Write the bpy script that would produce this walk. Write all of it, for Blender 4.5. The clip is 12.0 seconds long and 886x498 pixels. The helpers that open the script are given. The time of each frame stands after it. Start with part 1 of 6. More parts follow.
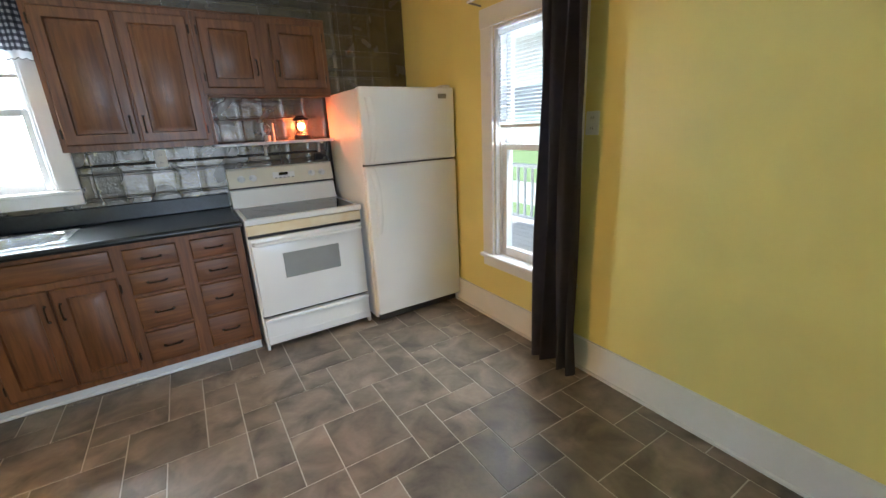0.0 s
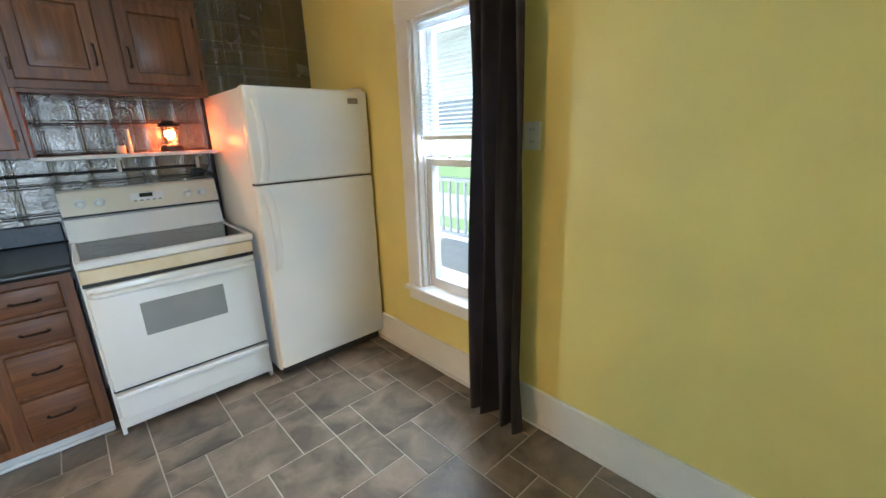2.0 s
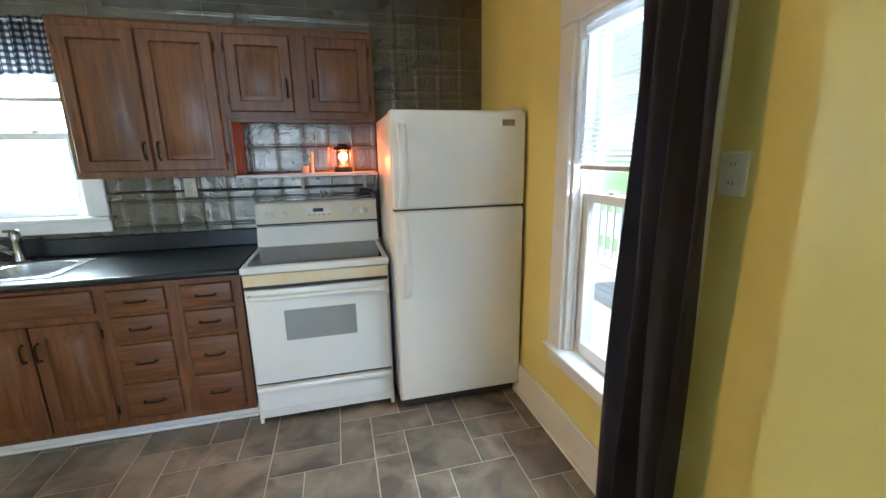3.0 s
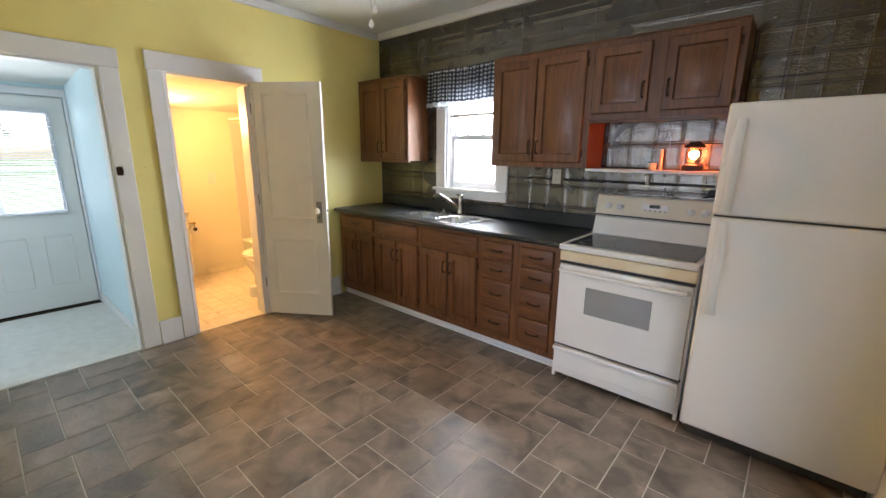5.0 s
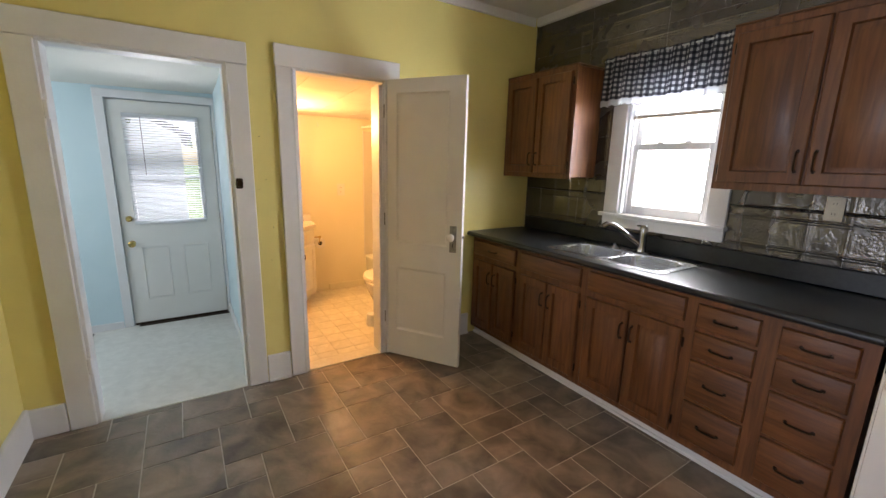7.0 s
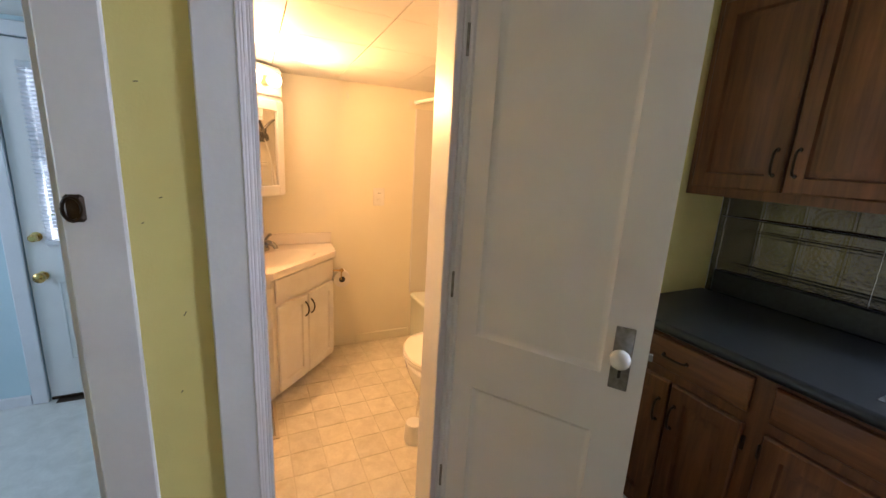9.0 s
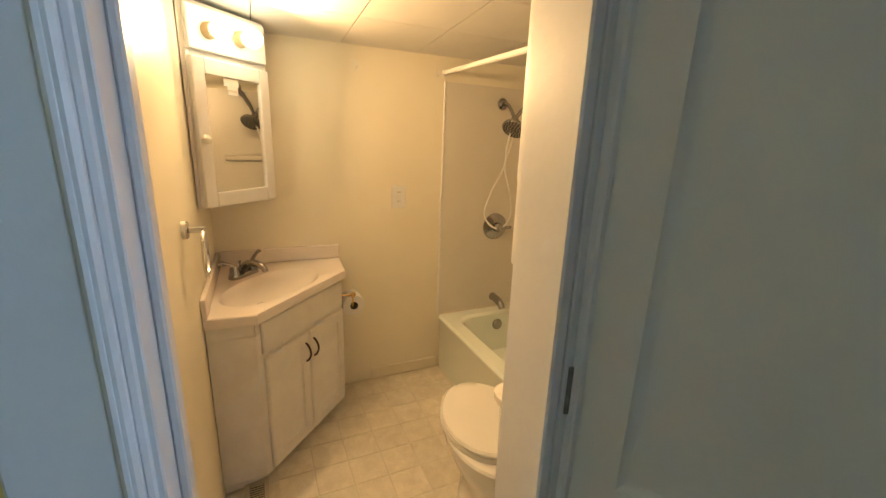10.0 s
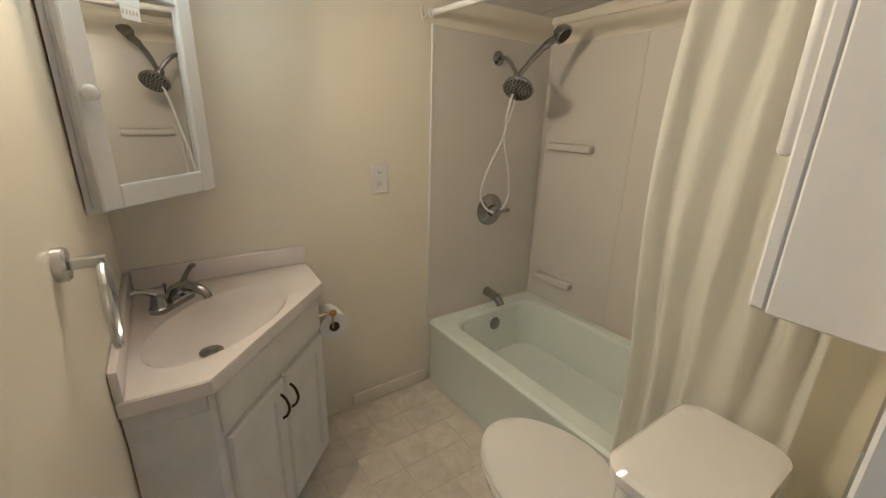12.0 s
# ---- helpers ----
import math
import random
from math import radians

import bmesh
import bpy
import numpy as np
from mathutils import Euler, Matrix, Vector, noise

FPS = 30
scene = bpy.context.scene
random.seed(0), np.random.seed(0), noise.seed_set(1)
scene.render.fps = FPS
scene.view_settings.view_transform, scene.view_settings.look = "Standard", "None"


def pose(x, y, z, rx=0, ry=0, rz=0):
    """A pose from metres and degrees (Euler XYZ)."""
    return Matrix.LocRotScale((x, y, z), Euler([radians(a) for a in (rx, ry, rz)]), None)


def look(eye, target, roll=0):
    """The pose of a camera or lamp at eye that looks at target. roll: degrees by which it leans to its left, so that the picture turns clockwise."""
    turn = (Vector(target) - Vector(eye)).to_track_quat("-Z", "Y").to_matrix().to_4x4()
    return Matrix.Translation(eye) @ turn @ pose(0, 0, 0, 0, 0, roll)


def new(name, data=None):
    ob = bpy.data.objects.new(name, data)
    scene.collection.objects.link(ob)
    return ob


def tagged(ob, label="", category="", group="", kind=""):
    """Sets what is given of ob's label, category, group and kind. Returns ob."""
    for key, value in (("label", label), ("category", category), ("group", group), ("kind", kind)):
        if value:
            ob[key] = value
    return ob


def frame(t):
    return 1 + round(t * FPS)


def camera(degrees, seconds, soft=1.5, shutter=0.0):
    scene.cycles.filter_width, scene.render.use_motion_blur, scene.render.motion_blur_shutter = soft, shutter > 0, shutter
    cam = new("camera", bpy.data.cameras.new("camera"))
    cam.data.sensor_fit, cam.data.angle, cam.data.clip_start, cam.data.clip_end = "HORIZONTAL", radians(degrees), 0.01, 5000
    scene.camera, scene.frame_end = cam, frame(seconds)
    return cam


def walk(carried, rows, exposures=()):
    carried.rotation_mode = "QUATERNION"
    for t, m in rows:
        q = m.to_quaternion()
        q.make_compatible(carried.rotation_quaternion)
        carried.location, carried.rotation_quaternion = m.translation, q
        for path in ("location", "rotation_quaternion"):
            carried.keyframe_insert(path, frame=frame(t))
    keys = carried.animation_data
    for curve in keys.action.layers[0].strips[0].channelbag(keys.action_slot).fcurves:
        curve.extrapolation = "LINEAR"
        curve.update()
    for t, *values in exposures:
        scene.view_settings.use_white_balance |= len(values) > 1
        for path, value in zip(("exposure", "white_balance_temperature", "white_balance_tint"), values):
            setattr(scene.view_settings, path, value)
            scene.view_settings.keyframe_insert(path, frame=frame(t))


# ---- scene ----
cam = camera(95.1, 12.0)
PATH = [
    (0, (-1.782, -3.381, 1.415), (-0.78, -1.751, 0.835), -2.7),
    (0.5, (-1.78, -3.299, 1.402), (-0.368, -2.043, 0.746), -3.0),
    (1, (-1.841, -3.2, 1.418), (-0.274, -2.175, 0.718), -3.4),
    (1.5, (-1.704, -3.111, 1.425), (-0.192, -1.971, 0.782), -2.9),
    (2, (-1.495, -3.021, 1.415), (-0.193, -1.605, 0.869), -1.8),
    (2.5, (-1.256, -2.874, 1.446), (-0.3, -1.184, 0.964), -1.3),
    (2.7, (-1.156, -2.832, 1.458), (-0.388, -1.044, 0.997), -1.2),
    (4.3, (-0.596, -2.976, 1.423), (-1.36, -1.178, 0.997), 0.3),
    (4.5, (-0.538, -2.977, 1.447), (-1.483, -1.271, 1.005), 0.5),
    (5, (-0.466, -3.019, 1.444), (-1.741, -1.546, 0.992), 0.6),
    (5.5, (-0.481, -3.039, 1.443), (-1.978, -1.796, 0.983), 0.6),
    (6, (-0.626, -2.966, 1.438), (-2.226, -1.855, 0.983), 0.7),
    (6.5, (-0.921, -2.82, 1.462), (-2.549, -1.747, 1.019), 1.1),
    (7, (-1.279, -2.635, 1.459), (-2.924, -1.574, 1.046), 1.4),
    (7.5, (-1.676, -2.452, 1.462), (-3.331, -1.414, 1.032), 1.9),
    (7.7, (-1.859, -2.388, 1.475), (-3.52, -1.359, 1.048), 2.1),
    (9.3, (-3.053, -1.967, 1.469), (-4.812, -1.144, 0.99), 2.8),
    (9.5, (-3.197, -1.948, 1.473), (-4.953, -1.135, 0.966), 2.2),
    (10, (-3.521, -1.864, 1.458), (-5.277, -1.055, 0.949), 2.1),
    (10.5, (-3.801, -1.887, 1.427), (-5.519, -0.997, 0.919), 1.5),
    (11, (-3.998, -1.887, 1.422), (-5.665, -0.92, 0.887), 1.3),
    (11.5, (-4.113, -1.908, 1.413), (-5.714, -0.854, 0.843), 1.4),
    (12, (-4.109, -1.928, 1.408), (-5.666, -0.834, 0.793), 1.7),
]
walk(cam, [(t, look(eye, target, roll)) for t, eye, target, roll in PATH],
     exposures=[(0, 0.85, 6000, 5), (0.5, 0.89, 5750, -1), (1.0, 0.94, 5700, 1), (2.7, 0.97, 5650, -1), (4.5, 0.84, 6000, 11), (5.5, 0.56, 6700, 14), (7.7, 0.28, 6850, 18), (9.3, 0.02, 5300, 16), (9.7, -0.28, 5000, 10), (10.0, -0.4, 4800, -1), (10.25, -0.46, 4400, -4), (10.5, -0.57, 3780, -7), (11.0, -0.83, 3560, -3), (12, -0.9, 3450, 0)])

# ---- light ----
world = bpy.data.worlds.new("sky")
scene.world = world
world.use_nodes = True
_wn = world.node_tree.nodes
_sky = _wn.new("ShaderNodeTexSky")
_sky.sky_type, _sky.sun_disc = "NISHITA", False
_sky.sun_elevation, _sky.sun_rotation = radians(55), radians(-52)
world.node_tree.links.new(_sky.outputs[0], _wn["Background"].inputs[0])
_wn["Background"].inputs[1].default_value = 0.15


def lamp(name, kind, power, colour, m, **more):
    data = bpy.data.lights.new(name, kind)
    data.energy, data.color = power, colour
    for key, value in more.items():
        if key == "angle":
            data.angle = value
        elif key == "size":
            data.shape, data.size, data.size_y = "RECTANGLE", value[0], value[1]
        elif key == "spread":
            data.spread = radians(value)
        elif key == "soft":
            data.shadow_soft_size = value
    ob = new(name, data)
    ob.matrix_world = m
    return ob


# the sun stands high in the north-west
lamp("sun", "SUN", 5.0, (1, 0.95, 0.87), look((-3.2, 3.0, 5.6), (-2.4, 2.3, 4.2)), angle=radians(0.5))
# the sky's light in the openings
# each window: light of the sky going down, light of the sunny ground going up
def opening(name, x, y, z, out, width, height, down, up, colour):
    for tag, power, rise, dz in (("down", down, -1.2, -0.1), ("up", up, 1.2, 0.1)):
        eye = Vector((x, y, z + dz))
        lamp(name + "_" + tag, "AREA", power, colour, look(eye, eye + Vector((-out[0], -out[1], rise))), size=(width, height), spread=92)


opening("sky_light_window", 0.2, -1.5, 1.35, (1, 0), 0.6, 0.6, 5.5, 10, (0.86, 0.93, 1))
lamp("sky_light_sink_window", "AREA", 105, (0.88, 0.95, 1), look((-2.75, 0.2, 1.6), (-2.60, -1, 1.66)), size=(1.0, 1.2))
opening("sky_light_back_door", -5.95, -2.71, 1.4, (-1, 0), 0.48, 0.4, 4.5, 3.0, (0.9, 0.95, 1))
# fill added from the south, through a window assumed in the unseen room behind
lamp("sky_light_next_room", "AREA", 68, (0.68, 0.79, 1), look((-1.8, -6.3, 1.5), (-1.8, -3, 1.3)), size=(1.8, 1.4))
# fill added at the entry's unseen south side, where a window is assumed
lamp("sky_light_entry", "AREA", 12, (0.84, 0.93, 1), look((-4.8, -4.45, 1.5), (-5.2, -3, 1.0)), size=(0.8, 1.0))


# ---- materials ----
def mat(name, colour, colour2=None, rough=0.5, metal=0.0, scale=6.0, stretch=(1, 1, 1), bump=0.0, bump_scale=80.0,
        vary=0.0, grain=0.0, coat=0.0, rough_vary=0.0):
    """A surface with two colours in a slow noise, a fine grain, fine relief, and a shade of its own for each piece."""
    m = bpy.data.materials.new(name)
    m.use_nodes = True
    nt = m.node_tree
    b = nt.nodes["Principled BSDF"]
    link = nt.links.new
    b.inputs["Roughness"].default_value, b.inputs["Metallic"].default_value = rough, metal
    b.inputs["Coat Weight"].default_value = coat
    tc, info = nt.nodes.new("ShaderNodeTexCoord"), nt.nodes.new("ShaderNodeObjectInfo")
    shift = nt.nodes.new("ShaderNodeVectorMath")
    shift.operation = "MULTIPLY_ADD"
    shift.inputs[1].default_value = (37.0, 19.0, 23.0)
    link(info.outputs["Random"], shift.inputs[0])
    link(tc.outputs["Object"], shift.inputs[2])
    mp = nt.nodes.new("ShaderNodeMapping")
    mp.inputs["Scale"].default_value = stretch
    link(shift.outputs[0], mp.inputs[0])
    n = nt.nodes.new("ShaderNodeTexNoise")
    n.inputs["Scale"].default_value, n.inputs["Detail"].default_value = scale, 5
    n.inputs["Distortion"].default_value = 0.6
    link(mp.outputs[0], n.inputs["Vector"])
    ramp = nt.nodes.new("ShaderNodeValToRGB")
    ramp.color_ramp.elements[0].position, ramp.color_ramp.elements[1].position = 0.32, 0.68
    ramp.color_ramp.elements[0].color = (*colour, 1)
    ramp.color_ramp.elements[1].color = (*(colour2 or [c * 0.93 for c in colour]), 1)
    link(n.outputs["Fac"], ramp.inputs[0])
    fine = nt.nodes.new("ShaderNodeTexNoise")
    fine.inputs["Scale"].default_value, fine.inputs["Detail"].default_value = bump_scale, 3
    link(mp.outputs[0], fine.inputs["Vector"])
    value = nt.nodes.new("ShaderNodeMath")
    value.operation = "MULTIPLY_ADD"
    value.inputs[1].default_value, value.inputs[2].default_value = vary, 1 - vary / 2
    link(info.outputs["Random"], value.inputs[0])
    gr = nt.nodes.new("ShaderNodeMath")
    gr.operation = "MULTIPLY_ADD"
    gr.inputs[1].default_value, gr.inputs[2].default_value = grain, -grain / 2
    link(fine.outputs["Fac"], gr.inputs[0])
    add = nt.nodes.new("ShaderNodeMath")
    add.operation = "ADD"
    link(value.outputs[0], add.inputs[0])
    link(gr.outputs[0], add.inputs[1])
    hsv = nt.nodes.new("ShaderNodeHueSaturation")
    link(ramp.outputs[0], hsv.inputs["Color"])
    link(add.outputs[0], hsv.inputs["Value"])
    link(hsv.outputs[0], b.inputs["Base Color"])
    if rough_vary:
        r = nt.nodes.new("ShaderNodeMath")
        r.operation = "MULTIPLY_ADD"
        r.inputs[1].default_value, r.inputs[2].default_value = rough_vary, rough - rough_vary / 2
        link(n.outputs["Fac"], r.inputs[0])
        link(r.outputs[0], b.inputs["Roughness"])
    if bump:
        bp = nt.nodes.new("ShaderNodeBump")
        bp.inputs["Strength"].default_value, bp.inputs["Distance"].default_value = bump, 0.004
        link(fine.outputs["Fac"], bp.inputs["Height"])
        link(bp.outputs[0], b.inputs["Normal"])
    return m


def glow(name, colour, strength):
    m = bpy.data.materials.new(name)
    m.use_nodes = True
    b = m.node_tree.nodes["Principled BSDF"]
    b.inputs["Emission Color"].default_value, b.inputs["Emission Strength"].default_value = (*colour, 1), strength
    return m


def glass(name, tint=(1, 1, 1), rough=0.0):
    m = bpy.data.materials.new(name)
    m.use_nodes = True
    b = m.node_tree.nodes["Principled BSDF"]
    b.inputs["Transmission Weight"].default_value, b.inputs["IOR"].default_value = 1.0, 1.45
    b.inputs["Base Color"].default_value, b.inputs["Roughness"].default_value = (*tint, 1), rough
    return m


YELLOW = mat("yellow_wall_paint", (0.77, 0.665, 0.245), (0.69, 0.60, 0.225), rough=0.42, scale=1.6, bump=0.12, bump_scale=160, rough_vary=0.12)
WHITE = mat("white_trim_paint", (0.74, 0.74, 0.76), (0.69, 0.69, 0.70), rough=0.4, scale=4, bump=0.12, bump_scale=60, grain=0.05)
DOORWHITE = mat("white_door_paint", (0.75, 0.74, 0.715), (0.70, 0.69, 0.665), rough=0.42, scale=3, bump=0.1, bump_scale=70)
CEIL = mat("ceiling_paint", (0.72, 0.71, 0.66), rough=0.8, scale=2, bump=0.2, bump_scale=120)
TILE = mat("slate_vinyl_tile", (0.082, 0.064, 0.050), (0.262, 0.208, 0.160), rough=0.36, scale=5.5, bump=0.35, bump_scale=45,
           vary=0.42, grain=0.22, rough_vary=0.14)
GROUT = mat("tile_joint", (0.54, 0.49, 0.42), (0.43, 0.39, 0.335), rough=0.7, scale=9, bump=0.2)
OAK = mat("stained_oak", (0.185, 0.068, 0.020), (0.092, 0.031, 0.009), rough=0.44, scale=6, stretch=(7, 7, 0.55), bump=0.2,
          bump_scale=26, vary=0.25, grain=0.28, coat=0.05)
OAKH = mat("stained_oak_across", (0.170, 0.064, 0.019), (0.086, 0.029, 0.008), rough=0.44, scale=7, stretch=(0.55, 7, 7), bump=0.3,
           bump_scale=26, vary=0.22, grain=0.28, coat=0.05)
LAMINATE = mat("charcoal_laminate", (0.011, 0.013, 0.015), (0.020, 0.023, 0.026), rough=0.30, scale=45, bump=0.1, bump_scale=300, grain=0.5)
TIN = mat("pressed_tin", (0.165, 0.152, 0.136), (0.108, 0.100, 0.089), rough=0.26, metal=0.85, scale=5, bump=0.45, bump_scale=75, rough_vary=0.16)
ENAMEL = mat("white_enamel", (0.80, 0.81, 0.83), (0.77, 0.78, 0.79), rough=0.28, scale=2, coat=0.3)
FRIDGE = mat("pebbled_white_enamel", (0.80, 0.81, 0.825), (0.765, 0.775, 0.785), rough=0.33, scale=2, bump=0.12, bump_scale=220)
AGED = mat("yellowed_enamel", (0.78, 0.74, 0.60), (0.72, 0.58, 0.37), rough=0.3, scale=5)
PANEL = mat("cream_enamel", (0.72, 0.69, 0.60), (0.70, 0.66, 0.55), rough=0.3, scale=5)
GREY = mat("grey_oven_glass", (0.30, 0.31, 0.32), (0.26, 0.27, 0.28), rough=0.18, scale=3)
BLACKGLASS = mat("black_cooktop_glass", (0.012, 0.012, 0.013), rough=0.12, scale=4, rough_vary=0.1)
BLACK = mat("black_plastic", (0.015, 0.015, 0.016), rough=0.5, scale=8)
RUBBER = mat("dark_gasket", (0.05, 0.05, 0.05), rough=0.6, scale=8)
STEEL = mat("brushed_steel", (0.62, 0.63, 0.64), (0.52, 0.53, 0.55), rough=0.26, metal=1.0, scale=5, rough_vary=0.15)
CHROME = mat("chrome", (0.38, 0.38, 0.39), rough=0.10, metal=1.0, scale=5)
NICKEL = mat("tarnished_nickel", (0.33, 0.32, 0.30), (0.20, 0.19, 0.17), rough=0.38, metal=0.9, scale=40)
BRASS = mat("polished_brass", (0.62, 0.44, 0.16), rough=0.22, metal=1.0, scale=9)
BRONZE = mat("dark_bronze", (0.055, 0.035, 0.022), (0.03, 0.02, 0.014), rough=0.38, metal=0.8, scale=60)
CURTAIN = mat("charcoal_curtain_cloth", (0.048, 0.043, 0.058), (0.062, 0.056, 0.074), rough=0.75, scale=9, bump=0.2, bump_scale=400)
BLUE = mat("pale_blue_paint", (0.58, 0.72, 0.77), (0.54, 0.69, 0.745), rough=0.5, scale=3, bump=0.15, bump_scale=90)
ENTRYFLOOR = mat("off_white_vinyl", (0.68, 0.67, 0.63), (0.58, 0.57, 0.53), rough=0.4, scale=14, grain=0.12, bump=0.1)
MATGREY = mat("grey_rubber", (0.10, 0.10, 0.105), rough=0.7, scale=12, bump=0.3)
BLIND = mat("white_blind_slat", (0.80, 0.80, 0.80), rough=0.45, scale=3)
RAILTAN = mat("tan_blind_rail", (0.52, 0.46, 0.38), rough=0.5, scale=3)
BATHWALL = mat("cream_wall_paint", (0.80, 0.765, 0.635), (0.77, 0.73, 0.60), rough=0.42, scale=1.8, bump=0.1, bump_scale=140, rough_vary=0.1)
BATHCEIL = mat("white_ceiling_tile", (0.72, 0.71, 0.69), (0.68, 0.67, 0.65), rough=0.6, scale=5, bump=0.15)
SURROUND = mat("grey_tub_surround", (0.66, 0.64, 0.59), (0.63, 0.61, 0.56), rough=0.3, scale=2)
TUB = mat("pale_green_enamel", (0.78, 0.84, 0.79), (0.76, 0.82, 0.77), rough=0.16, scale=2, coat=0.3)
CHINA = mat("white_china", (0.78, 0.77, 0.74), rough=0.12, scale=2, coat=0.3)
MARBLE = mat("cultured_marble", (0.78, 0.73, 0.69), (0.74, 0.69, 0.65), rough=0.2, scale=4, coat=0.2)
VANITYWHITE = mat("worn_white_cabinet_paint", (0.74, 0.73, 0.70), (0.68, 0.66, 0.62), rough=0.42, scale=9, bump=0.2, bump_scale=50, grain=0.06)
BATHTILE = mat("cream_vinyl_tile", (0.74, 0.70, 0.60), (0.62, 0.575, 0.475), rough=0.35, scale=16, bump=0.1, vary=0.12, grain=0.2)
BATHGROUT = mat("worn_tile_joint", (0.68, 0.64, 0.53), rough=0.6, scale=12)
SHOWERCLOTH = mat("cream_shower_cloth", (0.93, 0.93, 0.89), rough=0.6, scale=3)
LINER = mat("yellowed_vinyl_liner", (0.93, 0.91, 0.78), rough=0.4, scale=3)
PAPER = mat("toilet_paper", (0.80, 0.79, 0.77), rough=0.9, scale=20, bump=0.3, bump_scale=120)
SOCKET = mat("beige_lamp_socket", (0.42, 0.33, 0.17), rough=0.5, scale=8)
IVORY = mat("ivory_plastic", (0.60, 0.55, 0.44), rough=0.4, scale=8)
LIGHTPLASTIC = mat("white_plastic", (0.78, 0.78, 0.77), rough=0.35, scale=8)
GRASS = mat("lawn", (0.17, 0.26, 0.10), (0.24, 0.34, 0.15), rough=0.9, scale=0.8, grain=0.5, bump=0.6, bump_scale=20)
DECK = mat("grey_deck_boards", (0.68, 0.64, 0.62), (0.58, 0.54, 0.52), rough=0.7, scale=4, stretch=(1, 8, 8), vary=0.2)
SIDING = mat("white_siding", (0.70, 0.71, 0.72), (0.66, 0.67, 0.68), rough=0.6, scale=2)
ROOFING = mat("grey_shingles", (0.14, 0.15, 0.17), (0.10, 0.11, 0.12), rough=0.9, scale=8)
LEAF = mat("leaves", (0.05, 0.11, 0.02), (0.10, 0.17, 0.04), rough=0.7, scale=3, vary=0.3)
BARK = mat("bark", (0.12, 0.09, 0.065), rough=0.9, scale=9, bump=0.6)
MIRROR = mat("mirror_silver", (0.86, 0.87, 0.86), (0.86, 0.87, 0.86), rough=0.01, metal=1.0)
WINDOWGLASS = glass("window_glass")
BULB = glow("lit_bulb", (1.0, 0.66, 0.30), 24.0)
FLAME = glow("flame_bulb", (1.0, 0.33, 0.07), 16.0)
DIGITS = mat("dark_display", (0.01, 0.012, 0.01), rough=0.2)


def checked():
    """Black and white gingham, in metres along the cloth."""
    m = mat("gingham_cloth", (0.75, 0.75, 0.76), (0.72, 0.72, 0.74), rough=0.85, scale=20)
    nt = m.node_tree
    b = nt.nodes["Principled BSDF"]
    uv = nt.nodes.new("ShaderNodeUVMap")
    sep = nt.nodes.new("ShaderNodeSeparateXYZ")
    nt.links.new(uv.outputs[0], sep.inputs[0])
    bands = []
    for axis in (0, 1):
        s = nt.nodes.new("ShaderNodeMath")
        s.operation = "PINGPONG"
        s.inputs[1].default_value = 0.0165
        nt.links.new(sep.outputs[axis], s.inputs[0])
        g = nt.nodes.new("ShaderNodeMath")
        g.operation = "GREATER_THAN"
        g.inputs[1].default_value = 0.00825
        nt.links.new(s.outputs[0], g.inputs[0])
        bands.append(g)
    total = nt.nodes.new("ShaderNodeMath")
    total.operation = "ADD"
    nt.links.new(bands[0].outputs[0], total.inputs[0])
    nt.links.new(bands[1].outputs[0], total.inputs[1])
    half = nt.nodes.new("ShaderNodeMath")
    half.operation = "MULTIPLY"
    half.inputs[1].default_value = 0.5
    nt.links.new(total.outputs[0], half.inputs[0])
    ramp = nt.nodes.new("ShaderNodeValToRGB")
    ramp.color_ramp.interpolation = "CONSTANT"
    ramp.color_ramp.elements[0].color = (0.74, 0.74, 0.75, 1)
    ramp.color_ramp.elements[1].position, ramp.color_ramp.elements[1].color = 0.75, (0.012, 0.012, 0.016, 1)
    mid = ramp.color_ramp.elements.new(0.25)
    mid.color = (0.10, 0.105, 0.125, 1)
    nt.links.new(half.outputs[0], ramp.inputs[0])
    nt.links.new(ramp.outputs[0], b.inputs["Base Color"])
    return m


GINGHAM = checked()


def let_through(m, colour, share):
    """Makes a thin cloth or slat pass some light from behind."""
    nt = m.node_tree
    b, out = nt.nodes["Principled BSDF"], nt.nodes["Material Output"]
    t, mix = nt.nodes.new("ShaderNodeBsdfTranslucent"), nt.nodes.new("ShaderNodeMixShader")
    t.inputs["Color"].default_value = (*colour, 1)
    mix.inputs[0].default_value = share
    nt.links.new(b.outputs[0], mix.inputs[1])
    nt.links.new(t.outputs[0], mix.inputs[2])
    nt.links.new(mix.outputs[0], out.inputs["Surface"])


let_through(BLIND, (0.8, 0.84, 0.88), 0.5)
let_through(SHOWERCLOTH, (0.95, 0.95, 0.90), 0.55)
let_through(LINER, (0.95, 0.93, 0.78), 0.5)
let_through(GINGHAM, (0.12, 0.13, 0.16), 0.2)


# ---- building helpers ----
WORLD = {}


def thing(name, x, y, z, turn=0, label="", category="", group="", kind="", parent=None):
    """An Empty at the base of a thing, turned about z by so many degrees."""
    ob = new(name)
    ob.empty_display_size = 0.1
    ob.matrix_basis = pose(x, y, z, 0, 0, turn)
    WORLD[ob.name] = pose(x, y, z, 0, 0, turn)
    return tagged(ob, label, category, group, kind)


